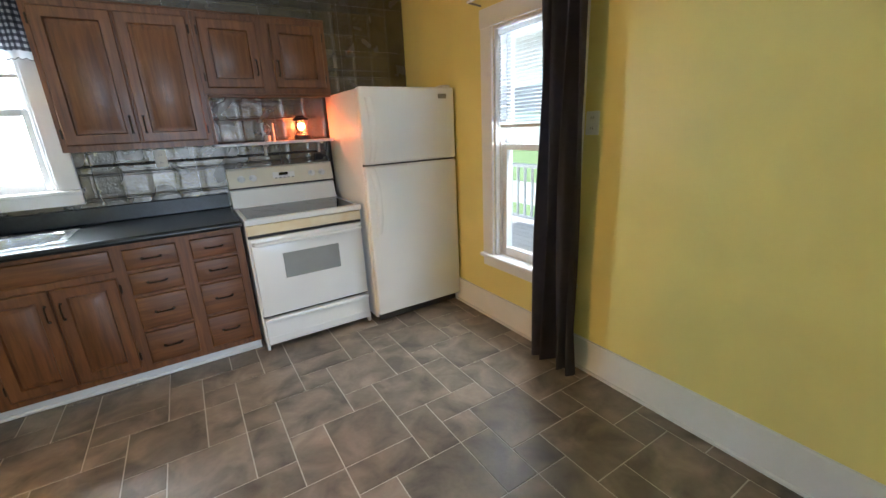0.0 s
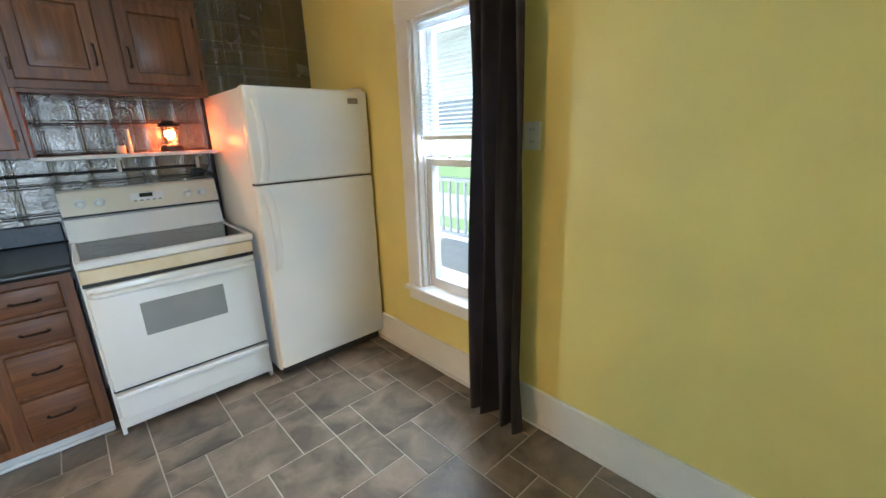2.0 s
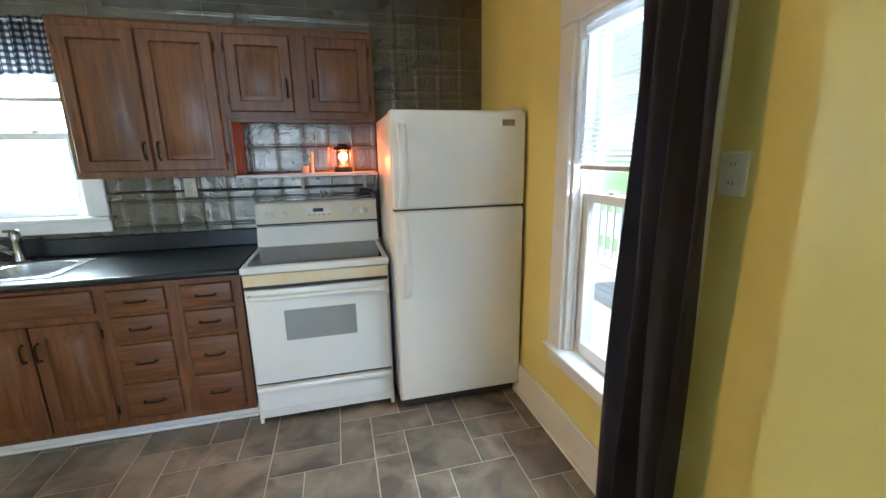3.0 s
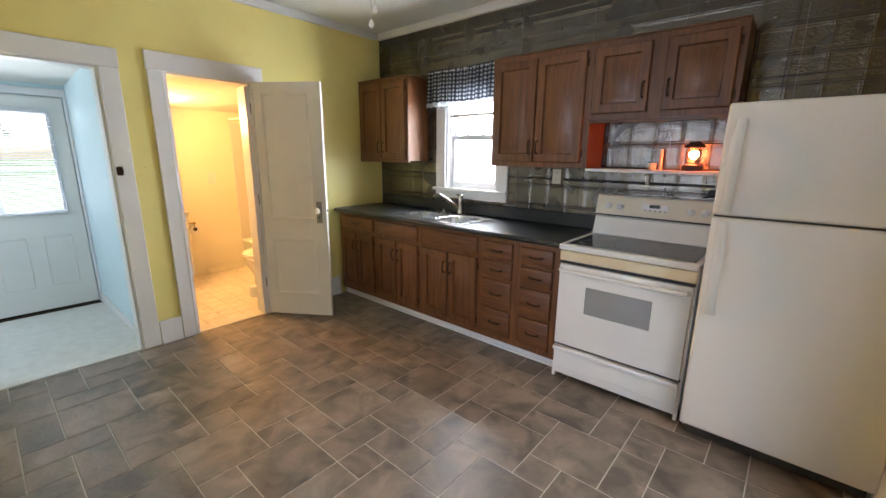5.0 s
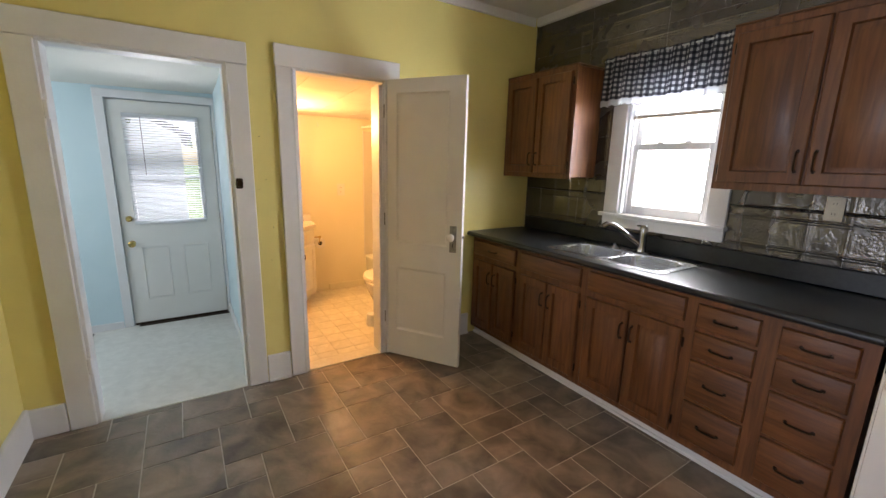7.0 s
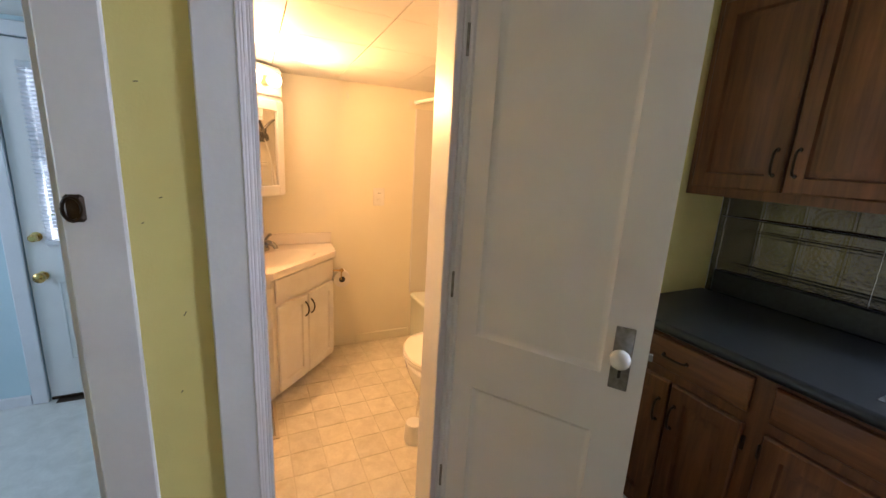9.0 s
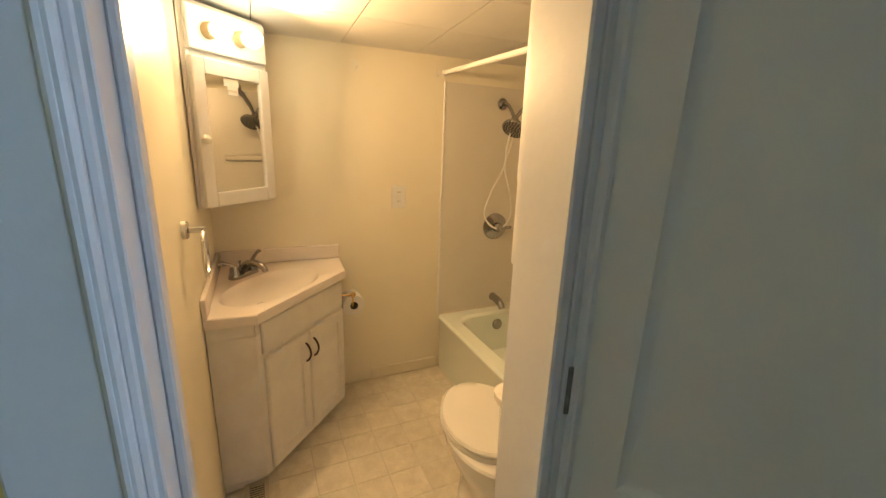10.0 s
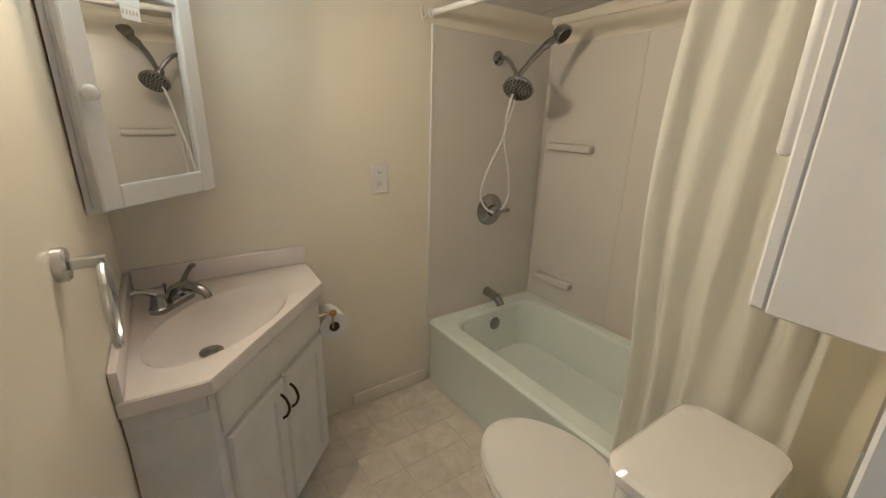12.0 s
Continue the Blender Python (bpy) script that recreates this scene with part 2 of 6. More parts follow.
def part(name, bm, material, parent=None, label="", local=False, smooth=True, kind="", category=""):
    """One mesh. Its places are the world's, or with local those of its thing."""
    if parent is not None and not local:
        bm.transform(WORLD[parent.name].inverted())
    bmesh.ops.recalc_face_normals(bm, faces=bm.faces)
    me = bpy.data.meshes.new(name)
    bm.to_mesh(me)
    bm.free()
    me.materials.append(material)
    if smooth:
        me.polygons.foreach_set("use_smooth", [True] * len(me.polygons))
        me.set_sharp_from_angle(angle=radians(32))
    ob = new(name, me)
    if parent is not None:
        ob.parent = parent
        WORLD[ob.name] = WORLD[parent.name]
    else:
        WORLD[ob.name] = Matrix.Identity(4)
    return tagged(ob, label, category, "", kind)


def box(x0, x1, y0, y1, z0, z1, bevel=0.0, bm=None, seg=1):
    """A block between two corners, its edges rounded."""
    one = bmesh.new()
    m = Matrix.Translation(((x0 + x1) / 2, (y0 + y1) / 2, (z0 + z1) / 2)) @ Matrix.Diagonal((abs(x1 - x0), abs(y1 - y0), abs(z1 - z0), 1))
    bmesh.ops.create_cube(one, size=1, matrix=m)
    if bevel:
        bmesh.ops.bevel(one, geom=one.edges[:], offset=bevel, segments=seg, affect="EDGES", profile=0.5)
    return join(bm, one)


def join(bm, one):
    if bm is None:
        return one
    me = bpy.data.meshes.new("tmp")
    one.to_mesh(me)
    one.free()
    bm.from_mesh(me)
    bpy.data.meshes.remove(me)
    return bm


def boxes(rows, bevel=0.0):
    bm = bmesh.new()
    for r in rows:
        box(*r, bevel=bevel, bm=bm)
    return bm


def rod(p, q, r, r2=None, seg=14, bm=None):
    """A round bar from p to q."""
    one = bmesh.new()
    p, q = Vector(p), Vector(q)
    d = q - p
    bmesh.ops.create_cone(one, cap_ends=True, segments=seg, radius1=r, radius2=r if r2 is None else r2, depth=d.length,
                          matrix=Matrix.Translation((p + q) / 2) @ d.to_track_quat("Z", "Y").to_matrix().to_4x4())
    return join(bm, one)


def ball(p, r, squash=(1, 1, 1), bm=None, seg=16):
    one = bmesh.new()
    bmesh.ops.create_uvsphere(one, u_segments=seg, v_segments=seg // 2, radius=r,
                              matrix=Matrix.Translation(p) @ Matrix.Diagonal((*squash, 1)))
    return join(bm, one)


def pipe(points, r, seg=10, bm=None, closed=False):
    """A round tube along a line of points, or a closed ring."""
    bm = bm or bmesh.new()
    pts = [Vector(p) for p in points]
    n = len(pts)
    rings, side = [], None
    for i, p in enumerate(pts):
        a = pts[(i - 1) % n] if closed or i else p
        b = pts[(i + 1) % n] if closed or i < n - 1 else p
        t = (b - a).normalized()
        if side is None:
            side = t.orthogonal().normalized()
        side = (side - t * side.dot(t)).normalized()
        up = t.cross(side)
        rad = r[i] if isinstance(r, (list, tuple)) else r
        rings.append([bm.verts.new(p + rad * (math.cos(k * math.tau / seg) * side + math.sin(k * math.tau / seg) * up)) for k in range(seg)])
    for i in range(n if closed else n - 1):
        a, b = rings[i], rings[(i + 1) % n]
        for k in range(seg):
            bm.faces.new((a[k], a[(k + 1) % seg], b[(k + 1) % seg], b[k]))
    if not closed:
        bm.faces.new(rings[0][::-1])
        bm.faces.new(rings[-1])
    return bm


def arc(points, steps=6):
    """A smooth line through the given points."""
    pts = [Vector(p) for p in points]
    out = []
    for i in range(len(pts) - 1):
        p0, p1, p2, p3 = pts[max(i - 1, 0)], pts[i], pts[i + 1], pts[min(i + 2, len(pts) - 1)]
        for k in range(steps):
            t = k / steps
            out.append(0.5 * (2 * p1 + (p2 - p0) * t + (2 * p0 - 5 * p1 + 4 * p2 - p3) * t * t + (3 * p1 - p0 - 3 * p2 + p3) * t ** 3))
    return out + [pts[-1]]


def lathe(profile, at, seg=24, tilt=None, bm=None):
    """A turned shape: pairs of radius and height about z, then tilted and moved."""
    one = bmesh.new()
    rings = [[one.verts.new((max(r, 1e-4) * math.cos(k * math.tau / seg), max(r, 1e-4) * math.sin(k * math.tau / seg), h)) for k in range(seg)] for r, h in profile]
    for a, b in zip(rings, rings[1:]):
        for k in range(seg):
            one.faces.new((a[k], a[(k + 1) % seg], b[(k + 1) % seg], b[k]))
    one.faces.new(rings[0][::-1])
    one.faces.new(rings[-1])
    one.transform(Matrix.Translation(at) @ (tilt or Matrix.Identity(4)))
    return join(bm, one)


def prism(outline, z0, z1, bevel=0.0, bm=None, seg=2):
    """An upright block over an outline in x, y."""
    one = bmesh.new()
    low = [one.verts.new((x, y, z0)) for x, y in outline]
    high = [one.verts.new((x, y, z1)) for x, y in outline]
    n = len(outline)
    one.faces.new(low[::-1])
    one.faces.new(high)
    for i in range(n):
        one.faces.new((low[i], low[(i + 1) % n], high[(i + 1) % n], high[i]))
    if bevel:
        bmesh.ops.bevel(one, geom=one.edges[:], offset=bevel, segments=seg, affect="EDGES", profile=0.5)
    return join(bm, one)


def loft(rings, cap=True, bm=None):
    """A skin over rings with equal counts of points."""
    bm = bm or bmesh.new()
    vs = [[bm.verts.new(p) for p in ring] for ring in rings]
    n = len(vs[0])
    for a, b in zip(vs, vs[1:]):
        for k in range(n):
            bm.faces.new((a[k], a[(k + 1) % n], b[(k + 1) % n], b[k]))
    if cap:
        bm.faces.new(vs[0][::-1])
        bm.faces.new(vs[-1])
    return bm


def slab_with_holes(axis, at, thick, u0, u1, z0, z1, holes):
    """A wall across x or y with square openings (u0, u1, z0, z1) cut right through."""
    us = sorted({u0, u1, *[h[0] for h in holes], *[h[1] for h in holes]})
    zs = sorted({z0, z1, *[h[2] for h in holes], *[h[3] for h in holes]})
    bm = bmesh.new()
    for ua, ub in zip(us, us[1:]):
        za = None
        for a, b in list(zip(zs, zs[1:])) + [(None, None)]:
            solid = a is not None and not any(h[0] < (ua + ub) / 2 < h[1] and h[2] < (a + b) / 2 < h[3] for h in holes)
            if solid and za is None:
                za = a
            if za is not None and not solid:
                top = last
                if axis == "x":
                    box(at, at + thick, ua, ub, za, top, bm=bm)
                else:
                    box(ua, ub, at, at + thick, za, top, bm=bm)
                za = None
            last = b
    bmesh.ops.remove_doubles(bm, verts=bm.verts, dist=1e-4)
    seen = {}
    for f in bm.faces:
        seen.setdefault(tuple(round(c, 3) for c in f.calc_center_median()), []).append(f)
    bmesh.ops.delete(bm, geom=[f for fs in seen.values() if len(fs) > 1 for f in fs], context="FACES_ONLY")
    return bm


def structure(name, bm, material, parent=None, smooth=True):
    return part(name, bm, material, parent, smooth=smooth, kind="" if parent else "structure")


# ---- the shell of the house ----
H = 2.65          # kitchen ceiling
NX0, NX1 = -3.99, 0.0
SY = -3.42        # south wall


def hall_z(x):
    return -0.065 * (-4.1 - x) / 1.6 if x < -4.1 else 0.0


def bath_ceiling(x):
    return 1.92 + 0.06 * (x + 5.76)


wall_north = structure("wall_north", slab_with_holes("y", 0.0, 0.16, -4.0, 0.16, -0.1, H + 0.1, [(-3.05, -2.46, 1.135, 2.08)]), SIDING)
wall_east = structure("wall_east", slab_with_holes("x", 0.0, 0.16, -3.56, 0.0, -0.1, H + 0.1, [(-1.82, -1.20, 0.505, 1.99)]), YELLOW)
wall_west = structure("wall_west", slab_with_holes("x", -4.11, 0.12, -3.56, 0.0, -0.1, H + 0.1,
                      [(-2.0, -1.40, -0.2, 2.005), (-3.145, -2.37, -0.2, 1.985)]), YELLOW)
wall_south = structure("wall_south", slab_with_holes("y", SY - 0.12, 0.12, -3.99, 0.0, -0.1, H + 0.1, [(-2.24, -1.37, -0.2, 2.03)]), YELLOW)
structure("ceiling", box(-4.11, 0.16, -7.6, 0.16, H, H + 0.12), CEIL)
floor = structure("floor", box(-3.99, 0.0, -3.42, 0.0, -0.1, -0.003), GROUT)

# the unseen room behind, closed, its window opening added to let light in
floor_next = structure("floor_next_room", box(-4.1, 0.16, -7.6, -3.42, -0.1, -0.002), OAKH)
structure("wall_next_room_west", box(-4.1, -3.98, -7.6, -3.54, -0.1, H), YELLOW)
structure("wall_next_room_east", box(0.0, 0.16, -7.6, -3.56, -0.1, H), YELLOW)
structure("wall_next_room_south", slab_with_holes("y", -7.6, 0.14, -3.98, 0.0, -0.1, H, [(-2.7, -0.9, 0.8, 2.2)]), YELLOW)


def casing(name, axis, at, depth, a0, a1, w, top, head, sill=None, parent=None, z0=0.0):
    """The boards round an opening a0..a1, one mesh each, standing off the wall face at `at` by depth."""
    holder = thing(name, 0, 0, 0, kind="structure")
    def board(n, u0, u1, zz0, zz1, d=depth):
        lo, hi = sorted((at, at + d))
        bm = box(lo, hi, u0, u1, zz0, zz1, 0.004) if axis == "x" else box(u0, u1, lo, hi, zz0, zz1, 0.004)
        part(n, bm, WHITE, holder)
    board("side_casing", a0 - w, a0, z0, top)
    board("side_casing", a1, a1 + w, z0, top)
    board("head_casing", a0 - w - 0.004, a1 + w + 0.004, top + 0.001, head, depth * 1.15)
    return holder


bath_trim = casing("door_frame_bathroom", "x", -3.99, 0.022, -2.0, -1.40, 0.105, 2.0, 2.125)
hall_trim = casing("door_frame_entry", "x", -3.99, 0.022, -3.145, -2.37, 0.11, 1.98, 2.10)
south_trim = casing("door_frame_south", "y", SY, 0.022, -2.24, -1.37, 0.11, 2.03, 2.14)
for holder, y0, y1, top in ((bath_trim, -2.0, -1.40, 2.005), (hall_trim, -3.145, -2.37, 1.985)):
    part("jamb", box(-4.112, -3.986, y0 - 0.002, y0 + 0.016, -0.01, top - 0.016, 0.002), WHITE, holder)
    part("jamb", box(-4.112, -3.986, y1 - 0.016, y1 + 0.002, -0.01, top - 0.016, 0.002), WHITE, holder)
    part("head_jamb", box(-4.112, -3.986, y0, y1, top - 0.0155, top + 0.002, 0.002), WHITE, holder)
for z in (0.28, 1.78):
    part("hinge", rod((-3.966, -2.362, z), (-3.966, -2.362, z + 0.09), 0.006), WHITE, hall_trim)
for z in (0.30, 1.62):
    part("hinge", box(-3.995, -3.965, -3.146, -3.128, z, z + 0.09, 0.003), WHITE, hall_trim)
part("latch", box(-3.967, -3.955, -2.362, -2.325, 1.285, 1.345, 0.006), BRONZE, hall_trim, "small brown metal latch")
part("latch_ring", pipe([(-3.95, -2.345 + 0.017 * math.cos(a / 12 * math.tau), 1.315 + 0.026 * math.sin(a / 12 * math.tau)) for a in range(12)], 0.004, 6, closed=True), BRONZE, hall_trim)
# stops and the beaded edge inside the bathroom opening
part("door_stop", box(-4.075, -4.04, -1.984, -1.972, 0.0, 1.972, 0.003), WHITE, bath_trim)
part("door_stop", box(-4.128, -3.989, -1.441, -1.416, 0.0, 1.972, 0.004), WHITE, bath_trim)
part("bead", rod((-3.985, -1.998, 0.01), (-3.985, -1.998, 2.0), 0.007, seg=8), WHITE, bath_trim)
part("bead", rod((-3.97, -2.012, 0.01), (-3.97, -2.012, 2.0), 0.005, seg=8), WHITE, bath_trim)


def board_run(name, rows, material=WHITE):
    holder = thing(name, 0, 0, 0, kind="structure")
    for r in rows:
        part("board", box(*r, bevel=0.004), material, holder)
    return holder


board_run("baseboard", [
    (-0.02, 0.0, -3.40, -0.02, 0, 0.198), (-0.034, -0.02, -3.385, -0.05, 0, 0.02),
    (-3.99, -3.97, -1.29, -0.62, 0, 0.185), (-3.99, -3.97, -2.255, -2.11, 0, 0.185), (-3.99, -3.97, -3.42, -3.26, 0, 0.165),
    (-3.97, -2.355, SY, SY + 0.02, 0, 0.18), (-1.255, -0.02, SY, SY + 0.02, 0, 0.198),
    (-3.97, -3.957, -1.29, -0.62, 0, 0.018), (-3.97, -3.957, -2.255, -2.11, 0, 0.018)])
board_run("crown_trim", [
    (-3.965, -0.025, -0.035, 0.0, 2.585, 2.649), (-0.03, 0.0, SY, 0.0, 2.585, 2.649),
    (-3.99, -3.965, SY + 0.03, -0.0355, 2.585, 2.649), (-3.965, -0.03, SY, SY + 0.03, 2.585, 2.649)])

marks = thing("wall_marks", 0, 0, 0, kind="structure")
for y, z, dy, dz in ((-2.222, 1.59, 0.010, 0.001), (-2.196, 1.335, 0.007, 0.002), (-2.235, 1.275, 0.005, 0.002), (-2.168, 1.035, 0.006, 0.011), (-2.19, 0.82, 0.004, 0.007)):
    part("scratch", rod((-3.9905, y, z), (-3.9895, y + dy, z + dz), 0.0012, seg=5), BRONZE, marks)

# entry: pale blue walls, sloping off-white floor and ceiling
ENTRY_S = -4.5
structure("wall_entry_north", box(-5.72, -4.1105, -2.32, -2.22, -0.2, 2.3), BLUE)
structure("wall_entry_west", slab_with_holes("x", -5.83, 0.12, ENTRY_S, -2.22, -0.2, 2.3, [(-3.11, -2.345, -0.2, 1.925)]), BLUE)
# unseen wall, its window opening assumed for the entry's fill light
structure("wall_entry_south", slab_with_holes("y", ENTRY_S - 0.1, 0.1, -5.83, -4.1, -0.2, 2.3, [(-5.3, -4.5, 0.9, 2.0)]), BLUE)
structure("wall_entry_east", box(-4.13, -4.1105, ENTRY_S, -3.16, -0.1, 2.3), BLUE)
structure("wall_entry_over_door", box(-4.13, -4.1105, -3.16, -2.32, 1.99, 2.3), BLUE)


def sheet(points, thick):
    bm = bmesh.new()
    low = [bm.verts.new((x, y, z - thick)) for x, y, z in points]
    high = [bm.verts.new(p) for p in points]
    n = len(points)
    bm.faces.new(low[::-1])
    bm.faces.new(high)
    for i in range(n):
        bm.faces.new((low[i], low[(i + 1) % n], high[(i + 1) % n], high[i]))
    return bm


structure("floor_entry", sheet([(-5.85, ENTRY_S, -0.068), (-3.995, ENTRY_S, 0.001), (-3.995, -2.3, 0.001), (-5.85, -2.3, -0.068)], 0.1), ENTRYFLOOR)
structure("ceiling_entry", sheet([(-5.85, ENTRY_S, 1.99), (-4.11, ENTRY_S, 2.10), (-4.11, -2.2, 2.13), (-5.85, -2.2, 2.03)], 0.01), CEIL)
board_run("baseboard_entry", [(-5.71, -5.695, ENTRY_S, -3.18, -0.065, 0.0), (-5.69, -4.12, -2.335, -2.32, -0.06, 0.035)])
mat_ = thing("door_mat", -5.35, -3.75, -0.045, label="flat dark grey rubber mat on the entry floor", category="mat")
part("mat", sheet([(-5.62, -4.2, -0.045), (-5.05, -4.2, -0.028), (-5.05, -3.38, -0.028), (-5.62, -3.38, -0.045)], 0.006), MATGREY, mat_)

# bathroom shell
BW, BN, BS = -5.76, -0.094, -2.083
structure("wall_bath_west", box(BW - 0.14, BW, BS - 0.09, BN + 0.1, -0.1, 2.2), BATHWALL)
structure("wall_bath_south", box(BW, -4.1105, BS - 0.09, BS, -0.1, 2.2), BATHWALL)
structure("wall_bath_north", box(BW, -4.1105, BN, BN + 0.1, -0.1, 2.2), BATHWALL)
structure("wall_bath_east", slab_with_holes("x", -4.128, 0.0175, BS, BN, -0.1, 2.2, [(-2.0, -1.40, -0.2, 2.005)]), BATHWALL)
structure("floor_bath", box(BW, -3.995, BS, BN, -0.1, -0.002), BATHGROUT)
structure("threshold_bath", box(-4.12, -3.992, -1.984, -1.416, -0.002, 0.004, 0.002), BATHTILE)
bath_top = thing("ceiling_bath", 0, 0, 0, kind="structure")
bm = bmesh.new()
for i in range(5):
    for j in range(6):
        xa, ya = BW + 0.405 * i, BN - 0.405 * (j + 1) + 0.28
        xb, yb = min(xa + 0.401, -4.1), min(ya + 0.401, BN)
        ya = max(ya, BS)
        if xb - xa > 0.02 and yb - ya > 0.02:
            pts = [(xa, ya, bath_ceiling(xa)), (xb, ya, bath_ceiling(xb)), (xb, yb, bath_ceiling(xb)), (xa, yb, bath_ceiling(xa))]
            join(bm, sheet([(x, y, z + 0.02) for x, y, z in pts], 0.02))
part("tile_sheet", bm, BATHCEIL, bath_top, smooth=False)
part("backing", sheet([(BW, BS, 1.96), (-4.1, BS, 2.06), (-4.1, BN, 2.06), (BW, BN, 1.96)], 0.01), RUBBER, bath_top)
board_run("trim_bath", [(BW, BW + 0.014, -1.30, -0.862, 0, 0.072), (BW + 0.0, -4.14, BN - 0.02, BN, 1.885, 1.922),
                        (BW, -5.2, BS, BS + 0.012, 0, 0.07)], BATHWALL)
structure("wall_bath_strip", box(BW, BW + 0.004, -1.66, -1.635, 1.55, 1.72), BATHWALL)


# ---- windows and doors ----
def double_hung(name, axis, at, out, a0, a1, z0, z1, rail, frame_w=0.045):
    """A sash window in its opening; `out` is +1 where outdoors lies up the axis."""
    holder = thing(name, 0, 0, 0, kind="structure")

    def bx(d0, d1, u0, u1, zz0, zz1, bevel=0.003):
        d0, d1 = sorted((at + out * d0, at + out * d1))
        return box(d0, d1, u0, u1, zz0, zz1, bevel) if axis == "x" else box(u0, u1, d0, d1, zz0, zz1, bevel)

    for u0, u1 in ((a0, a0 + 0.018), (a1 - 0.018, a1)):
        part("jamb", bx(-0.002, 0.15, u0, u1, z0, z1), WHITE, holder)
        inner = u0 + 0.018 if u0 == a0 else u0 - 0.012
        part("stop", bx(0.03, 0.045, inner, inner + 0.012, z0, z1), WHITE, holder)
    part("head_jamb", bx(-0.002, 0.15, a0 + 0.018, a1 - 0.018, z1 - 0.018, z1), WHITE, holder)
    part("sill", bx(-0.05, 0.15, a0 - 0.135 if axis == "y" else a0 - 0.12, a1 + 0.12, z0 - 0.026, z0, 0.005), WHITE, holder)
    part("apron", bx(-0.02, -0.0, a0 - 0.115, a1 + 0.11, z0 - 0.095, z0 - 0.0265), WHITE, holder)
    part("side_casing", bx(-0.022, 0.0, a0 - 0.11, a0, z0, z1 + 0.0), WHITE, holder)
    part("side_casing", bx(-0.022, 0.0, a1, a1 + 0.11, z0, z1 + 0.0), WHITE, holder)
    part("head_casing", bx(-0.025, 0.0, a0 - 0.115, a1 + 0.115, z1 + 0.001, z1 + 0.11), WHITE, holder)
    for low, d in ((True, 0.05), (False, 0.088)):
        za, zb = (z0, rail + 0.02) if low else (rail - 0.02, z1 - 0.018)
        sash = part("lower_sash" if low else "upper_sash", bx(d, d + 0.032, a0 + 0.02, a0 + 0.02 + frame_w, za, zb), WHITE, holder)
        part("stile", bx(d, d + 0.032, a1 - 0.02 - frame_w, a1 - 0.02, za, zb), WHITE, sash)
        part("rail", bx(d, d + 0.032, a0 + 0.0655, a1 - 0.0655, za, za + (0.06 if low else 0.04)), WHITE, sash)
        part("rail", bx(d, d + 0.032, a0 + 0.0655, a1 - 0.0655, zb - 0.04, zb), WHITE, sash)
        pane = part("pane", bx(d + 0.012, d + 0.016, a0 + 0.062, a1 - 0.062, za + 0.05, zb - 0.035, 0), WINDOWGLASS, sash)
        pane.visible_shadow = False
    for f in (0.36, 0.66):
        u = a0 + (a1 - a0) * f
        part("sash_lock", bx(0.05, 0.082, u - 0.02, u + 0.02, rail + 0.0205, rail + 0.038, 0.005), WHITE, holder)
    return holder


double_hung("window_east", "x", 0.0, 1, -1.82, -1.20, 0.51, 1.99, 1.265)
double_hung("window_north", "y", 0.0, 1, -3.05, -2.46, 1.14, 2.08, 1.60)


def slats(name, axis, at, u0, u1, z_low, z_top, step, label, tilt=0.004, rail_mat=BLIND, parent_loc=None):
    """A mini blind let down from z_top to z_low."""
    holder = thing(name, *(parent_loc or (0, 0, z_low)), label=label, category="window blind")
    w = 0.0125
    n = int((z_top - z_low - 0.03) / step)
    for i in range(n):
        z = z_low + 0.025 + i * step
        if axis == "x":
            pts = [(at - w, u0, z - tilt), (at + w, u0, z + tilt), (at + w, u1, z + tilt), (at - w, u1, z - tilt)]
        else:
            pts = [(u0, at - w, z - tilt), (u1, at - w, z - tilt), (u1, at + w, z + tilt), (u0, at + w, z + tilt)]
        part("slat", sheet(pts, 0.0008), BLIND, holder, smooth=False)
    for zz, h in ((z_low, 0.022), (z_top - 0.03, 0.03)):
        b = box(at - 0.013, at + 0.013, u0, u1, zz, zz + h, 0.003) if axis == "x" else box(u0, u1, at - 0.013, at + 0.013, zz, zz + h, 0.003)
        part("rail", b, rail_mat if zz == z_low else BLIND, holder)
    for f in (0.15, 0.85):
        u = u0 + (u1 - u0) * f
        p, q = ((at, u, z_low), (at, u, z_top)) if axis == "x" else ((u, at, z_low), (u, at, z_top))
        part("cord", rod(p, q, 0.0008, seg=4), BLIND, holder)
    return holder


east_blind = slats("window_blind", "x", 0.025, -1.795, -1.225, 1.385, 1.965, 0.021, "white mini blind half raised in the tall window", rail_mat=RAILTAN)
sink_blind = slats("window_blind", "y", 0.028, -3.025, -2.485, 1.785, 2.055, 0.02, "white mini blind raised over the sink window", rail_mat=RAILTAN)
part("wand", rod((-2.99, -0.0, 2.0), (-2.99, -0.0, 1.35), 0.003, seg=6), BLIND, sink_blind)
part("wand", rod((0.005, -1.25, 1.9), (0.005, -1.25, 1.3), 0.003, seg=6), BLIND, east_blind)


